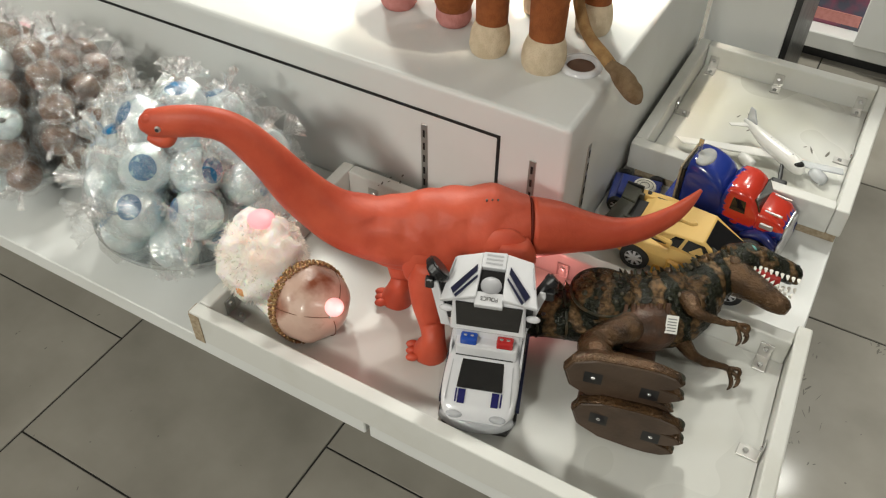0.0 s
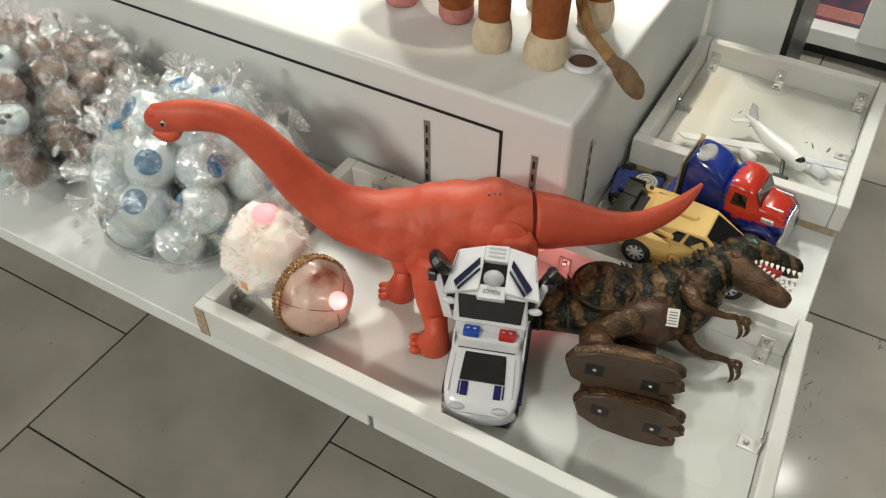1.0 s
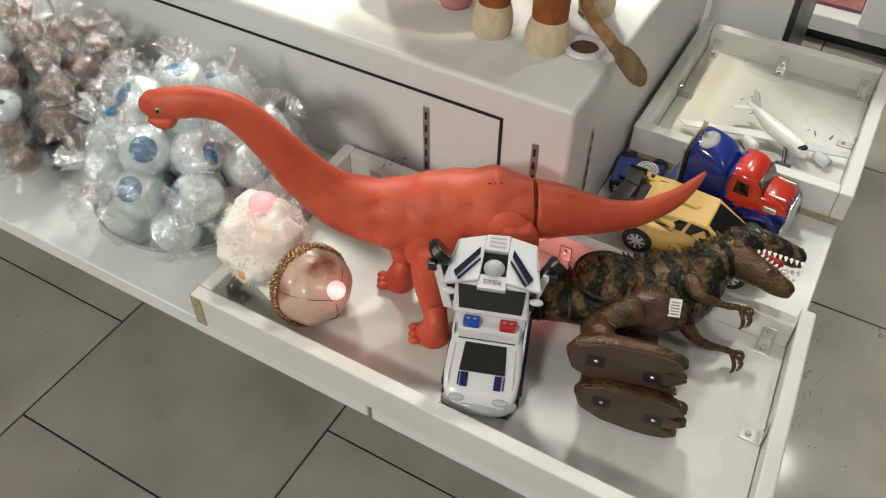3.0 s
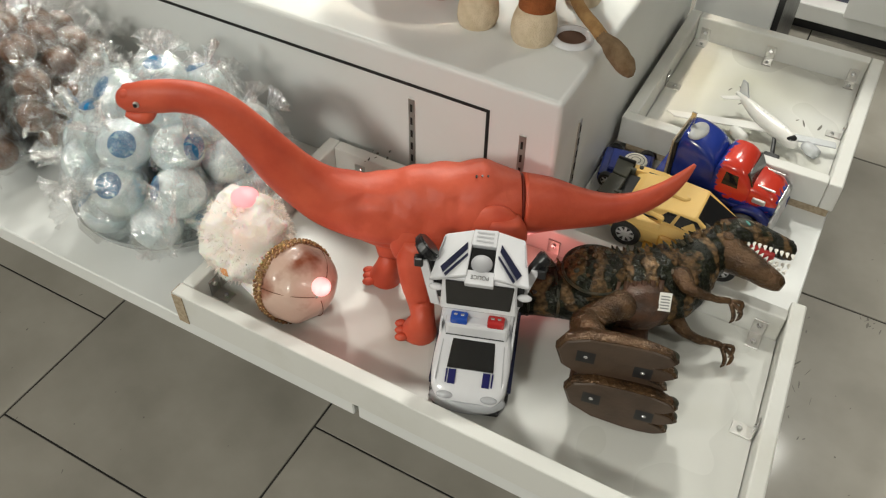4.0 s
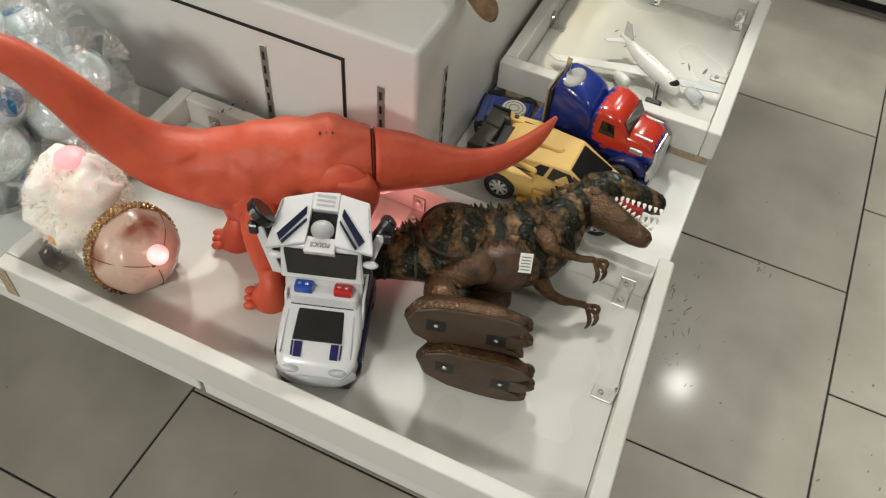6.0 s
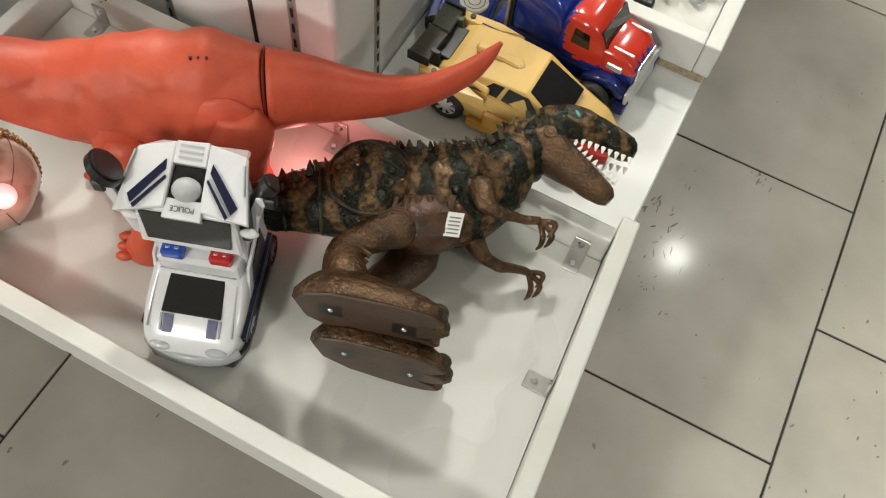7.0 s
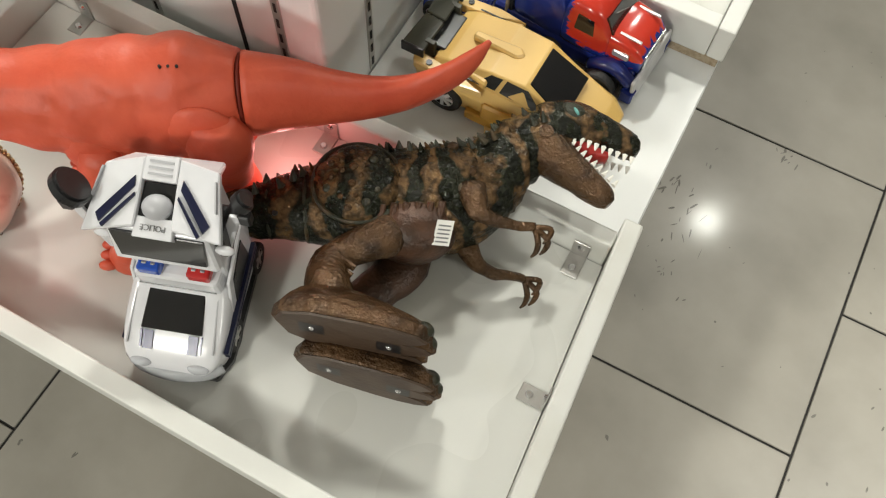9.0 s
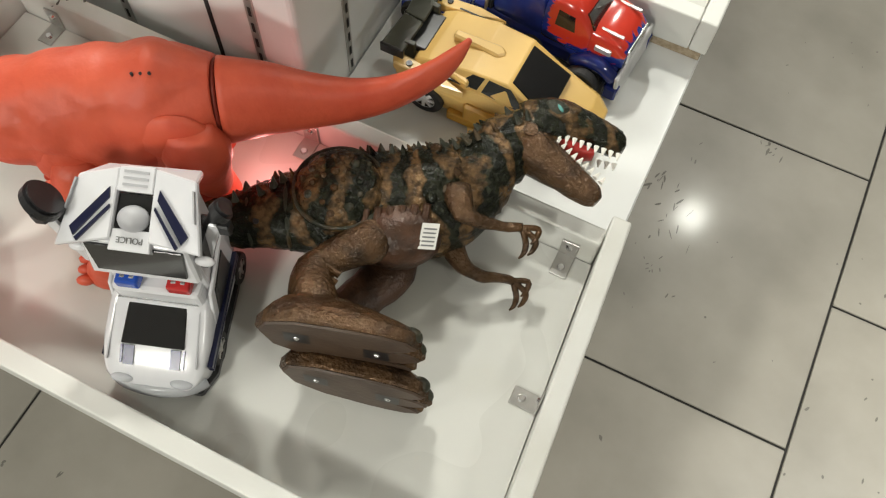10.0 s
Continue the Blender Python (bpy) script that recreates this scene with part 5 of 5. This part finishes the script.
for x, y, mat in ((0.612, 0.868, PLANEWHITE), (0.742, 0.889, CLEAR)):
    part("engine", sweep(smooth_rows([((x - 0.012, y + 0.010, FZ + 0.012), 0.009, 0.009), ((x, y, FZ + 0.012), 0.012, 0.012), ((x + 0.014, y - 0.010, FZ + 0.012), 0.010, 0.010)], 3), 14), mat, plane, smooth=True)
part("undercarriage", slab(0.668, 0.698, 0.818, 0.836, FZ + 0.0005, FZ + 0.020, 0.004, seg=2), BLACK, plane, "black wheel block")
part("wheel_strut", rod((0.684, 0.834, FZ + 0.012), (0.676, 0.880, FZ + 0.020), 0.004, sides=8), BLACK, plane)
part("cockpit_window", ball((0.703, 0.876, FZ + 0.034), (0.011, 0.010, 0.005)), GLOSSBLACK, plane, "dark cockpit window", smooth=True)
for k in range(7):
    q = Vector((0.640, 0.9175, FZ + 0.0435)).lerp(Vector((0.688, 0.8865, FZ + 0.0428)), k / 6)
    part("cabin_window", ball(q, (0.0018, 0.0014, 0.0010), u=8, v=6), INK, plane)


# ---- bowls of wrapped balls ----
def lathe(profile, sides=48, bm=None):
    bm = bm or bmesh.new()
    rings = [[bm.verts.new((r * math.cos(2 * math.pi * k / sides), r * math.sin(2 * math.pi * k / sides), z)) for k in range(sides)] for r, z in profile]
    for a, b in zip(rings, rings[1:]):
        for k in range(sides):
            bm.faces.new((a[k], a[(k + 1) % sides], b[(k + 1) % sides], b[k]))
    return bm, rings


def glass_bowl(place, x, y, base, rim, high, label):
    bm, rings = lathe([(base * 0.98, 0.0), (base * 1.08, 0.006), (base * 1.35, high * 0.35), (rim * 0.96, high * 0.8), (rim, high), (rim - 0.003, high + 0.001), (rim * 0.95, high * 0.8), (base * 1.32, high * 0.36), (base * 1.0, 0.010)])
    bm.faces.new(rings[0][::-1])
    bm.faces.new(rings[-1])
    ob = part("glass_bowl", bm, GLASS, None, smooth=True, at=place @ pose(x, y, DRAWN_DECK + 0.0005))
    ob.visible_shadow = False
    return tagged(ob, label, "bowl", "bowls of wrapped sweets")


def crinkled(radius, seed, stretch=(1, 1, 1)):
    bm = bmesh.new()
    bmesh.ops.create_icosphere(bm, subdivisions=2, radius=radius)
    for v in bm.verts:
        k = noise.noise(v.co * 45 + Vector((seed, 0, seed))) * 0.45 + noise.noise(v.co * 120 + Vector((0, seed, 0))) * 0.42
        v.co = v.co * max(1.01, 1.20 + k)
        v.co = Vector((v.co.x * stretch[0], v.co.y * stretch[1], v.co.z * stretch[2]))
    return bm


def film_tuft(length, width, seed):
    """The gathered end of a wrapper: a pleated fan of film."""
    bm = bmesh.new()
    r = random.Random(seed)
    cols, rws = 14, 4
    grid = []
    for i in range(rws + 1):
        f = i / rws
        row = []
        for k in range(cols + 1):
            a = (k / cols - 0.5) * (0.5 + 1.5 * f)
            row.append(bm.verts.new((math.sin(a) * (0.004 + width * f), r.uniform(-0.004, 0.004) * (0.4 + f) + (0.004 if k % 2 else -0.004) * f, f * length * math.cos(a * 0.7) * r.uniform(0.9, 1.08))))
        grid.append(row)
    for i in range(rws):
        for k in range(cols):
            bm.faces.new((grid[i][k], grid[i][k + 1], grid[i + 1][k + 1], grid[i + 1][k]))
    return bm


R = 0.049
ball_mesh = mesh_of("ball", ball((0, 0, 0), (R, R, R), u=24, v=16), BALL, True)
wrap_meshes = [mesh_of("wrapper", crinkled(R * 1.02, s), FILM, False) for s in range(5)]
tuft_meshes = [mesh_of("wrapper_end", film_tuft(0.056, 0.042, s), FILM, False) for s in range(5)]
cap, cap_rings = lathe([(0.0001, R + 0.0016)] + [((R + 0.0016) * math.sin(a), (R + 0.0016) * math.cos(a)) for a in (0.12, 0.25, 0.38, 0.50)], 24)
label_mesh = mesh_of("printed_label", cap, BLUELABEL, True)
rnd = random.Random(11)


def sub(name, data, parent, m, label=""):
    ob = new(name, data)
    ob.matrix_basis = m
    ob.parent = parent
    if label:
        tagged(ob, label)
    return ob


def aim(v):
    return Vector(v).to_track_quat("Z", "Y").to_matrix().to_4x4()


def heap(cx, cy, rows, squash=1.0):
    """Places heaped over a bowl: rows of height, ring radius and number."""
    out = []
    for n_row, (z, r, n) in enumerate(rows):
        for k in range(n):
            a = 2 * math.pi * (k + 0.37 * n_row) / n + rnd.uniform(-0.12, 0.12)
            q = r * rnd.uniform(0.9, 1.06)
            out.append(Vector((cx + q * math.cos(a), cy + q * math.sin(a) * squash, z + rnd.uniform(-0.008, 0.008))))
    return out


B1 = (-0.180, 0.232)
PLACE1 = moved((-0.1795, 0.2296, DRAWN_DECK), (-0.1564, 0.1879, DECK), 0.9, 0.812)
glass_bowl(PLACE1, *B1, 0.112, 0.200, 0.088, "clear glass bowl heaped with wrapped white balls, standing on the platform")
for i, p in enumerate(heap(*B1, [(DRAWN_DECK + 0.062, 0.080, 5), (0.445, 0.155, 9), (0.450, 0.060, 3), (0.518, 0.155, 9), (0.575, 0.108, 7), (0.622, 0.052, 3)])):
    t = thing("wrapped_ball", "white plastic ball with a blue label in clear cellophane", "wrapped ball", "wrapped white balls", at=PLACE1 @ Matrix.Translation(p))
    sub("ball", ball_mesh, t, Matrix.Identity(4))
    out = Vector((p.x - B1[0], p.y - B1[1], (p.z - 0.44) * 1.2 + 0.02)) + Vector((0.05, -0.09, 0.05))
    if i % 5 != 2:
        away = (out.normalized() + Vector((rnd.uniform(-1.0, 1.0), rnd.uniform(-0.8, 0.8), rnd.uniform(-0.6, 1.0)))).normalized()
        sub("printed_label", label_mesh, t, aim(away), "blue printed label")
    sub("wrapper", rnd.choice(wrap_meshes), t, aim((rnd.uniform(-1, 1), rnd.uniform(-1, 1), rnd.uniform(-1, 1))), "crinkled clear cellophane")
    for _ in range(2):
        d = Vector((p.x - B1[0] + rnd.uniform(-0.12, 0.12), p.y - B1[1] + rnd.uniform(-0.12, 0.12), p.z - 0.42 + rnd.uniform(-0.05, 0.10))).normalized()
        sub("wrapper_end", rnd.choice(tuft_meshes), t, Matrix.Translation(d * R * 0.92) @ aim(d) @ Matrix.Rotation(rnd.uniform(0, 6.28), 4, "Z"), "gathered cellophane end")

B2 = (-0.665, 0.265)
PLACE2 = moved((-0.6662, 0.2572, DRAWN_DECK), (-0.5432, 0.1972, DECK), 0.2, 0.806)
glass_bowl(PLACE2, *B2, 0.115, 0.205, 0.085, "clear glass bowl heaped with wrapped brown sweets, standing on the platform")
C = 0.036
sweet_mesh = mesh_of("sweet", ball((0, 0, 0), (C, C, C * 0.92), u=20, v=14), CANDY, True)
pale_mesh = mesh_of("sweet", ball((0, 0, 0), (C, C, C), u=20, v=14), BALL, True)
pink_mesh = mesh_of("sweet", ball((0, 0, 0), (C, C, C), u=20, v=14), PINKCANDY, True)
spot_mesh = mesh_of("dark_spot", ball((0, 0, C), (0.008, 0.006, 0.003), u=12, v=8), BLACK, True)
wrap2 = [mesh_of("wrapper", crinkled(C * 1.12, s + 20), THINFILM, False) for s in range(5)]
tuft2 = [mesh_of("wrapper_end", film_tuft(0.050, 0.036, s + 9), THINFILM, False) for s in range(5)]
for i, p in enumerate(heap(*B2, [(0.400, 0.120, 6), (0.430, 0.190, 13), (0.440, 0.09, 6), (0.485, 0.185, 13), (0.535, 0.150, 11), (0.580, 0.105, 8), (0.615, 0.050, 4), (0.640, 0.0, 1)])):
    pale, pink = i % 6 == 4, i in (50, 57)
    t = thing("wrapped_sweet", "pink round sweet in clear cellophane" if pink else "white spotted round sweet in clear cellophane" if pale else "brown round sweet in clear cellophane", "wrapped sweet", "wrapped sweets", at=PLACE2 @ Matrix.Translation(p))
    sub("sweet", pink_mesh if pink else pale_mesh if pale else sweet_mesh, t, Matrix.Identity(4))
    if pale:
        face = aim(Vector((0.45, -0.75, 0.6)))
        for dx, dy in ((-0.32, 0.2), (0.32, 0.2), (0, -0.12)):
            sub("dark_spot", spot_mesh, t, face @ Matrix.Rotation(dx, 4, "Y") @ Matrix.Rotation(-dy, 4, "X"))
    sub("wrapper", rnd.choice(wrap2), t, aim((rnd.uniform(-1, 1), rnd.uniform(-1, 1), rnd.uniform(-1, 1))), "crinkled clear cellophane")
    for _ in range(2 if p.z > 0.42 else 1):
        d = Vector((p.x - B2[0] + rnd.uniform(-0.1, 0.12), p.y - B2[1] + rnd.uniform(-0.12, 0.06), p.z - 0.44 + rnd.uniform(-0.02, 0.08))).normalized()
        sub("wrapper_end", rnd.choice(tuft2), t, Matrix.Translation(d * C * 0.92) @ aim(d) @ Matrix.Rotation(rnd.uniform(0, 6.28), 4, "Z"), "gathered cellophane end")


# ---- fluffy light-up toy in the tray's corner ----
PLUSH = moved((0.1668, 0.1099, DRAWN_TRAY), (0.1262, 0.0990, BASE), 1.5, 0.813)
plush = thing("light_up_plush", "fluffy white plush toy with a sequinned tan cap and pink lights", "plush toy", at=PLUSH)
HC = Vector((0.072, 0.140, 0.448))
bm = ball(HC, (0.084, 0.082, 0.090), u=64, v=40)
rough_up(bm, 0.016, 20, 3)
rough_up(bm, 0.007, 60, 7)
part("head", bm, FUR, plush, smooth=True)
bm = bmesh.new()
for k in range(3800):
    u1, a = rnd.uniform(-0.75, 1), rnd.uniform(0, 2 * math.pi)
    s = math.sqrt(1 - u1 * u1)
    d = Vector((s * math.cos(a), s * math.sin(a), u1))
    p = HC + Vector((d.x * 0.081, d.y * 0.079, d.z * 0.087))
    side = d.orthogonal().normalized() * 0.0016
    side.rotate(Matrix.Rotation(rnd.uniform(0, 6.28), 3, d))
    tip = p + d * rnd.uniform(0.003, 0.008) + Vector((rnd.uniform(-1, 1), rnd.uniform(-1, 1), rnd.uniform(-1.3, 0.5))) * 0.006
    bm.faces.new([bm.verts.new(q) for q in (p - side, p + side, tip)])
me = bpy.data.meshes.new("fur")
bm.to_mesh(me)
bm.free()
me.materials.append(STRANDS)
fur = new("fur", me)
fur.parent = plush
tagged(fur, "long soft white fur", kind="stuff")
part("light", ball(HC + Vector((0.004, 0.012, 0.090)), (0.026, 0.024, 0.012)), PINKLAMP, plush, "pink glowing lamp", smooth=True)
part("blush", ball(HC + Vector((0.010, -0.076, -0.012)), (0.013, 0.010, 0.013)), BLUSH, plush, "orange blush", smooth=True)
DC = Vector((0.205, 0.108, 0.418))
axis = Vector((0.80, -0.30, 0.28)).normalized()
m = Matrix.Translation(DC) @ aim(axis)
dome, rings = lathe([(0.074 * math.cos(a), 0.085 * math.sin(a) - 0.022) for a in [x * 0.09 for x in range(0, 18)]], 40)
rough_up(dome, 0.005, 26, 5)
part("cap", dome, SATIN, plush, "shiny tan cap with dark red flaps", smooth=True, at=m)
trim = bmesh.new()
for k in range(60):
    a = 2 * math.pi * k / 60
    for j in range(3):
        q = Vector((0.0755 * math.cos(a + j * 0.05), 0.0755 * math.sin(a + j * 0.05), -0.026 + j * 0.008 + rnd.uniform(-0.002, 0.002)))
        ball(q, (0.0042, 0.0042, 0.0034), trim, 6, 4)
part("trim", trim, SEQUIN, plush, "gold sequin trim", at=m)
for a in (0.6, 2.7, 4.8):
    rows = [((0.0752 * math.cos(t) * math.cos(a), 0.0752 * math.cos(t) * math.sin(a), 0.0862 * math.sin(t) - 0.022), 0.0007, 0.0007) for t in [0.05 + 0.14 * k for k in range(11)]]
    part("cap_seam", sweep(rows, 6), material("dark_seam", (0.16, 0.06, 0.03), 0.6, bump=0), plush, smooth=True, at=m)
part("light", ball(DC + Vector((0.055, -0.010, 0.034)), (0.017, 0.017, 0.017)), PINKWHITE, plush, "bright pink glowing lamp", smooth=True)
part("body", sweep(smooth_rows([((0.09, 0.13, 0.376), 0.045, 0.022), ((0.15, 0.12, 0.380), 0.056, 0.027), ((0.20, 0.105, 0.376), 0.050, 0.023)], 4), 20), FUR, plush, smooth=True)
# the dinosaur's lamp is unseen, added for the pink glow on the tray
for nm, loc, watts, rad in (("plush_lamp_glow", PLUSH @ (DC + Vector((0.085, -0.012, 0.045))), 0.045, 0.02), ("dinosaur_lamp_glow", Vector((0.425, 0.315, 0.640)), 0.14, 0.008)):
    data = bpy.data.lights.new(nm, "POINT")
    data.energy, data.color, data.shadow_soft_size = watts, (1.0, 0.34, 0.31), rad
    new(nm, data).location = loc
# added lamp body, out of sight, to go with that glow
led = part("belly_lamp", ball((0.120, -0.02, 0.430), (0.008, 0.008, 0.006)), PINKLAMP, dino, "unseen pink glowing lamp added under the belly", smooth=True)

# ---- plush animals on the display box ----
lion = thing("plush_lion", "large rust-brown plush animal with cream paws on the white box", "plush toy", at=moved((0.3747, 0.8047, DRAWN_BOX), (0.2770, 0.6430, BOXZ), 2.9, 0.80))
for x, y, r in ((0.268, 0.725, 0.034), (0.388, 0.722, 0.037), (0.430, 0.900, 0.032), (0.300, 0.925, 0.032)):
    part("leg", sweep(smooth_rows([((x, y, DRAWN_BOX + 0.055), r * 0.95, r * 0.95), ((x, y, DRAWN_BOX + 0.12), r, r), ((x, y + 0.004, DRAWN_BOX + 0.20), r * 1.12, r * 1.1), ((x, y + 0.01, DRAWN_BOX + 0.30), r * 1.3, r * 1.3)], 3), 20, up=(0, 1, 0)), LIONFUR, lion, smooth=True)
    part("paw", sweep(smooth_rows([((x, y - 0.004, DRAWN_BOX + 0.001), r * 1.10, r * 1.14), ((x, y - 0.006, DRAWN_BOX + 0.016), r * 1.22, r * 1.26), ((x, y - 0.002, DRAWN_BOX + 0.042), r * 1.16, r * 1.18), ((x, y, DRAWN_BOX + 0.062), r * 0.98, r * 0.98)], 3), 22, up=(0, 1, 0)), CREAM, lion, "cream paw", smooth=True)
part("body", ball((0.345, 0.82, DRAWN_BOX + 0.375), (0.145, 0.19, 0.11)), LIONFUR, lion, smooth=True)
part("tail", sweep(smooth_rows([((0.385, 0.93, DRAWN_BOX + 0.30), 0.012, 0.012), ((0.388, 0.870, DRAWN_BOX + 0.14), 0.012, 0.012), ((0.440, 0.795, DRAWN_BOX + 0.060), 0.012, 0.012), ((0.505, 0.745, DRAWN_BOX + 0.034), 0.013, 0.013), ((0.526, 0.728, DRAWN_BOX + 0.028), 0.013, 0.013)], 5), 14), TAN, lion, "tan tail", smooth=True)
bm = sweep(smooth_rows([((0.520, 0.733, DRAWN_BOX + 0.028), 0.013, 0.013), ((0.545, 0.715, DRAWN_BOX + 0.026), 0.018, 0.018), ((0.572, 0.692, DRAWN_BOX + 0.020), 0.021, 0.020), ((0.592, 0.674, DRAWN_BOX + 0.012), 0.016, 0.015), ((0.600, 0.666, DRAWN_BOX + 0.008), 0.006, 0.006)], 4), 16)
rough_up(bm, 0.004, 60, 2)
part("tail_tuft", bm, TUFT, lion, "brushy tail tuft", smooth=True)
pinky = thing("plush_pink_animal", "pink and orange plush animal on the white box", "plush toy", at=moved((0.078, 0.7894, DRAWN_BOX), (0.0435, 0.6345, BOXZ), 2.4, 0.80))
for x, y, r, mat, paw in ((0.150, 0.765, 0.036, LIONFUR, PINKPLUSH), (0.010, 0.775, 0.038, PINKPLUSH, PINKPLUSH)):
    part("leg", sweep(smooth_rows([((x, y, DRAWN_BOX + 0.035), r, r), ((x, y, DRAWN_BOX + 0.10), r * 1.5, r * 1.4), ((x, y + 0.02, DRAWN_BOX + 0.22), r * 1.9, r * 1.8)], 4), 20, up=(0, 1, 0)), mat, pinky, smooth=True)
    part("paw", sweep(smooth_rows([((x, y, DRAWN_BOX + 0.001), r * 0.9, r * 0.9), ((x, y, DRAWN_BOX + 0.016), r * 1.08, r * 1.08), ((x, y, DRAWN_BOX + 0.045), r, r)], 3), 20, up=(0, 1, 0)), paw, pinky, "pink paw", smooth=True)
part("body", ball((0.07, 0.85, DRAWN_BOX + 0.33), (0.16, 0.15, 0.12)), LIONFUR, pinky, smooth=True)

# ---- marks and scuffs ----
bm = bmesh.new()
r2 = random.Random(3)


def scuff(x, y, z, n, spread, size, stretch=2.4):
    for _ in range(n):
        px, py = x + r2.gauss(0, spread), y + r2.gauss(0, spread)
        a, l, w = r2.uniform(0.7, 2.2), size * r2.uniform(0.4, 1.5), size * r2.uniform(0.15, 0.5)
        pts = []
        for k in range(8):
            t = 2 * math.pi * k / 8
            q, s = l * stretch * 0.5 * math.cos(t) * r2.uniform(0.6, 1), w * math.sin(t) * r2.uniform(0.6, 1)
            pts.append(bm.verts.new((px + q * math.cos(a) - s * math.sin(a), py + q * math.sin(a) + s * math.cos(a), z)))
        bm.faces.new(pts)


scuff(0.848, 0.905, 0.0004, 13, 0.024, 0.006, 3.4)
scuff(0.915, 0.850, 0.0004, 9, 0.026, 0.004, 6.0)
scuff(0.885, 0.75, 0.0004, 6, 0.02, 0.005)
scuff(0.915, 0.715, 0.0004, 6, 0.02, 0.005)
scuff(0.890, 1.004, 0.0004, 3, 0.012, 0.005)
scuff(1.028, 1.090, 0.0004, 8, 0.012, 0.007)
for x, y, n, s in ((0.930, 0.386, 1, 0.009), (0.146, -0.077, 2, 0.009), (0.049, -0.10, 2, 0.007), (0.227, 0.062, 1, 0.007), (1.266, 1.219, 1, 0.009), (1.02, 1.24, 1, 0.004), (1.30, 0.60, 12, 0.007), (1.37, 0.85, 8, 0.007), (1.45, 0.45, 10, 0.007),
                   (-0.45, -0.05, 5, 0.006), (-0.75, 0.1, 6, 0.005), (-0.3, 0.0, 6, 0.005), (0.95, 0.55, 3, 0.004), (1.1, 0.85, 3, 0.004), (1.1, 1.4, 8, 0.005)):
    scuff(x, y, 0.0004, n, 0.002 if n <= 2 else 0.09, s, 1.4)
marks = part("floor_scuffs", bm, SCUFF)
tagged(marks, "small black scuffs and specks on the floor tiles", "scuff marks", kind="stuff")
bm = bmesh.new()
scuff(0.10, DEEP - 0.011, TOP + 0.0004, 8, 0.012, 0.007, 1.2)
scuff(0.735, 0.985, SHELF + 0.0004, 3, 0.012, 0.009)
scuff(0.60, 1.01, SHELF + 0.0004, 6, 0.02, 0.006)
tagged(part("tray_scuffs", bm, SCUFF), "dark scuff marks on the white painted trays", "scuff marks", kind="stuff")

# ---- floor tiles, last ----
PX, PY, GAP = 0.600, 0.600, 0.0045
tile_mesh = mesh_of("tile", slab(GAP / 2, PX - GAP / 2, GAP / 2, PY - GAP / 2, -0.004, 0.0, 0.0012), TILE)
for i in range(-5, 8):
    x = -0.572 + i * PX
    if x < ROOM[0] - 0.5 or x > ROOM[1]:
        continue
    shift = 0.209 if (i % 2) else 0.209 - PY / 2
    for j in range(-6, 8):
        tile = new("tile", tile_mesh)
        tile.location = (x, shift + j * PY, 0)
        tile.parent = ground
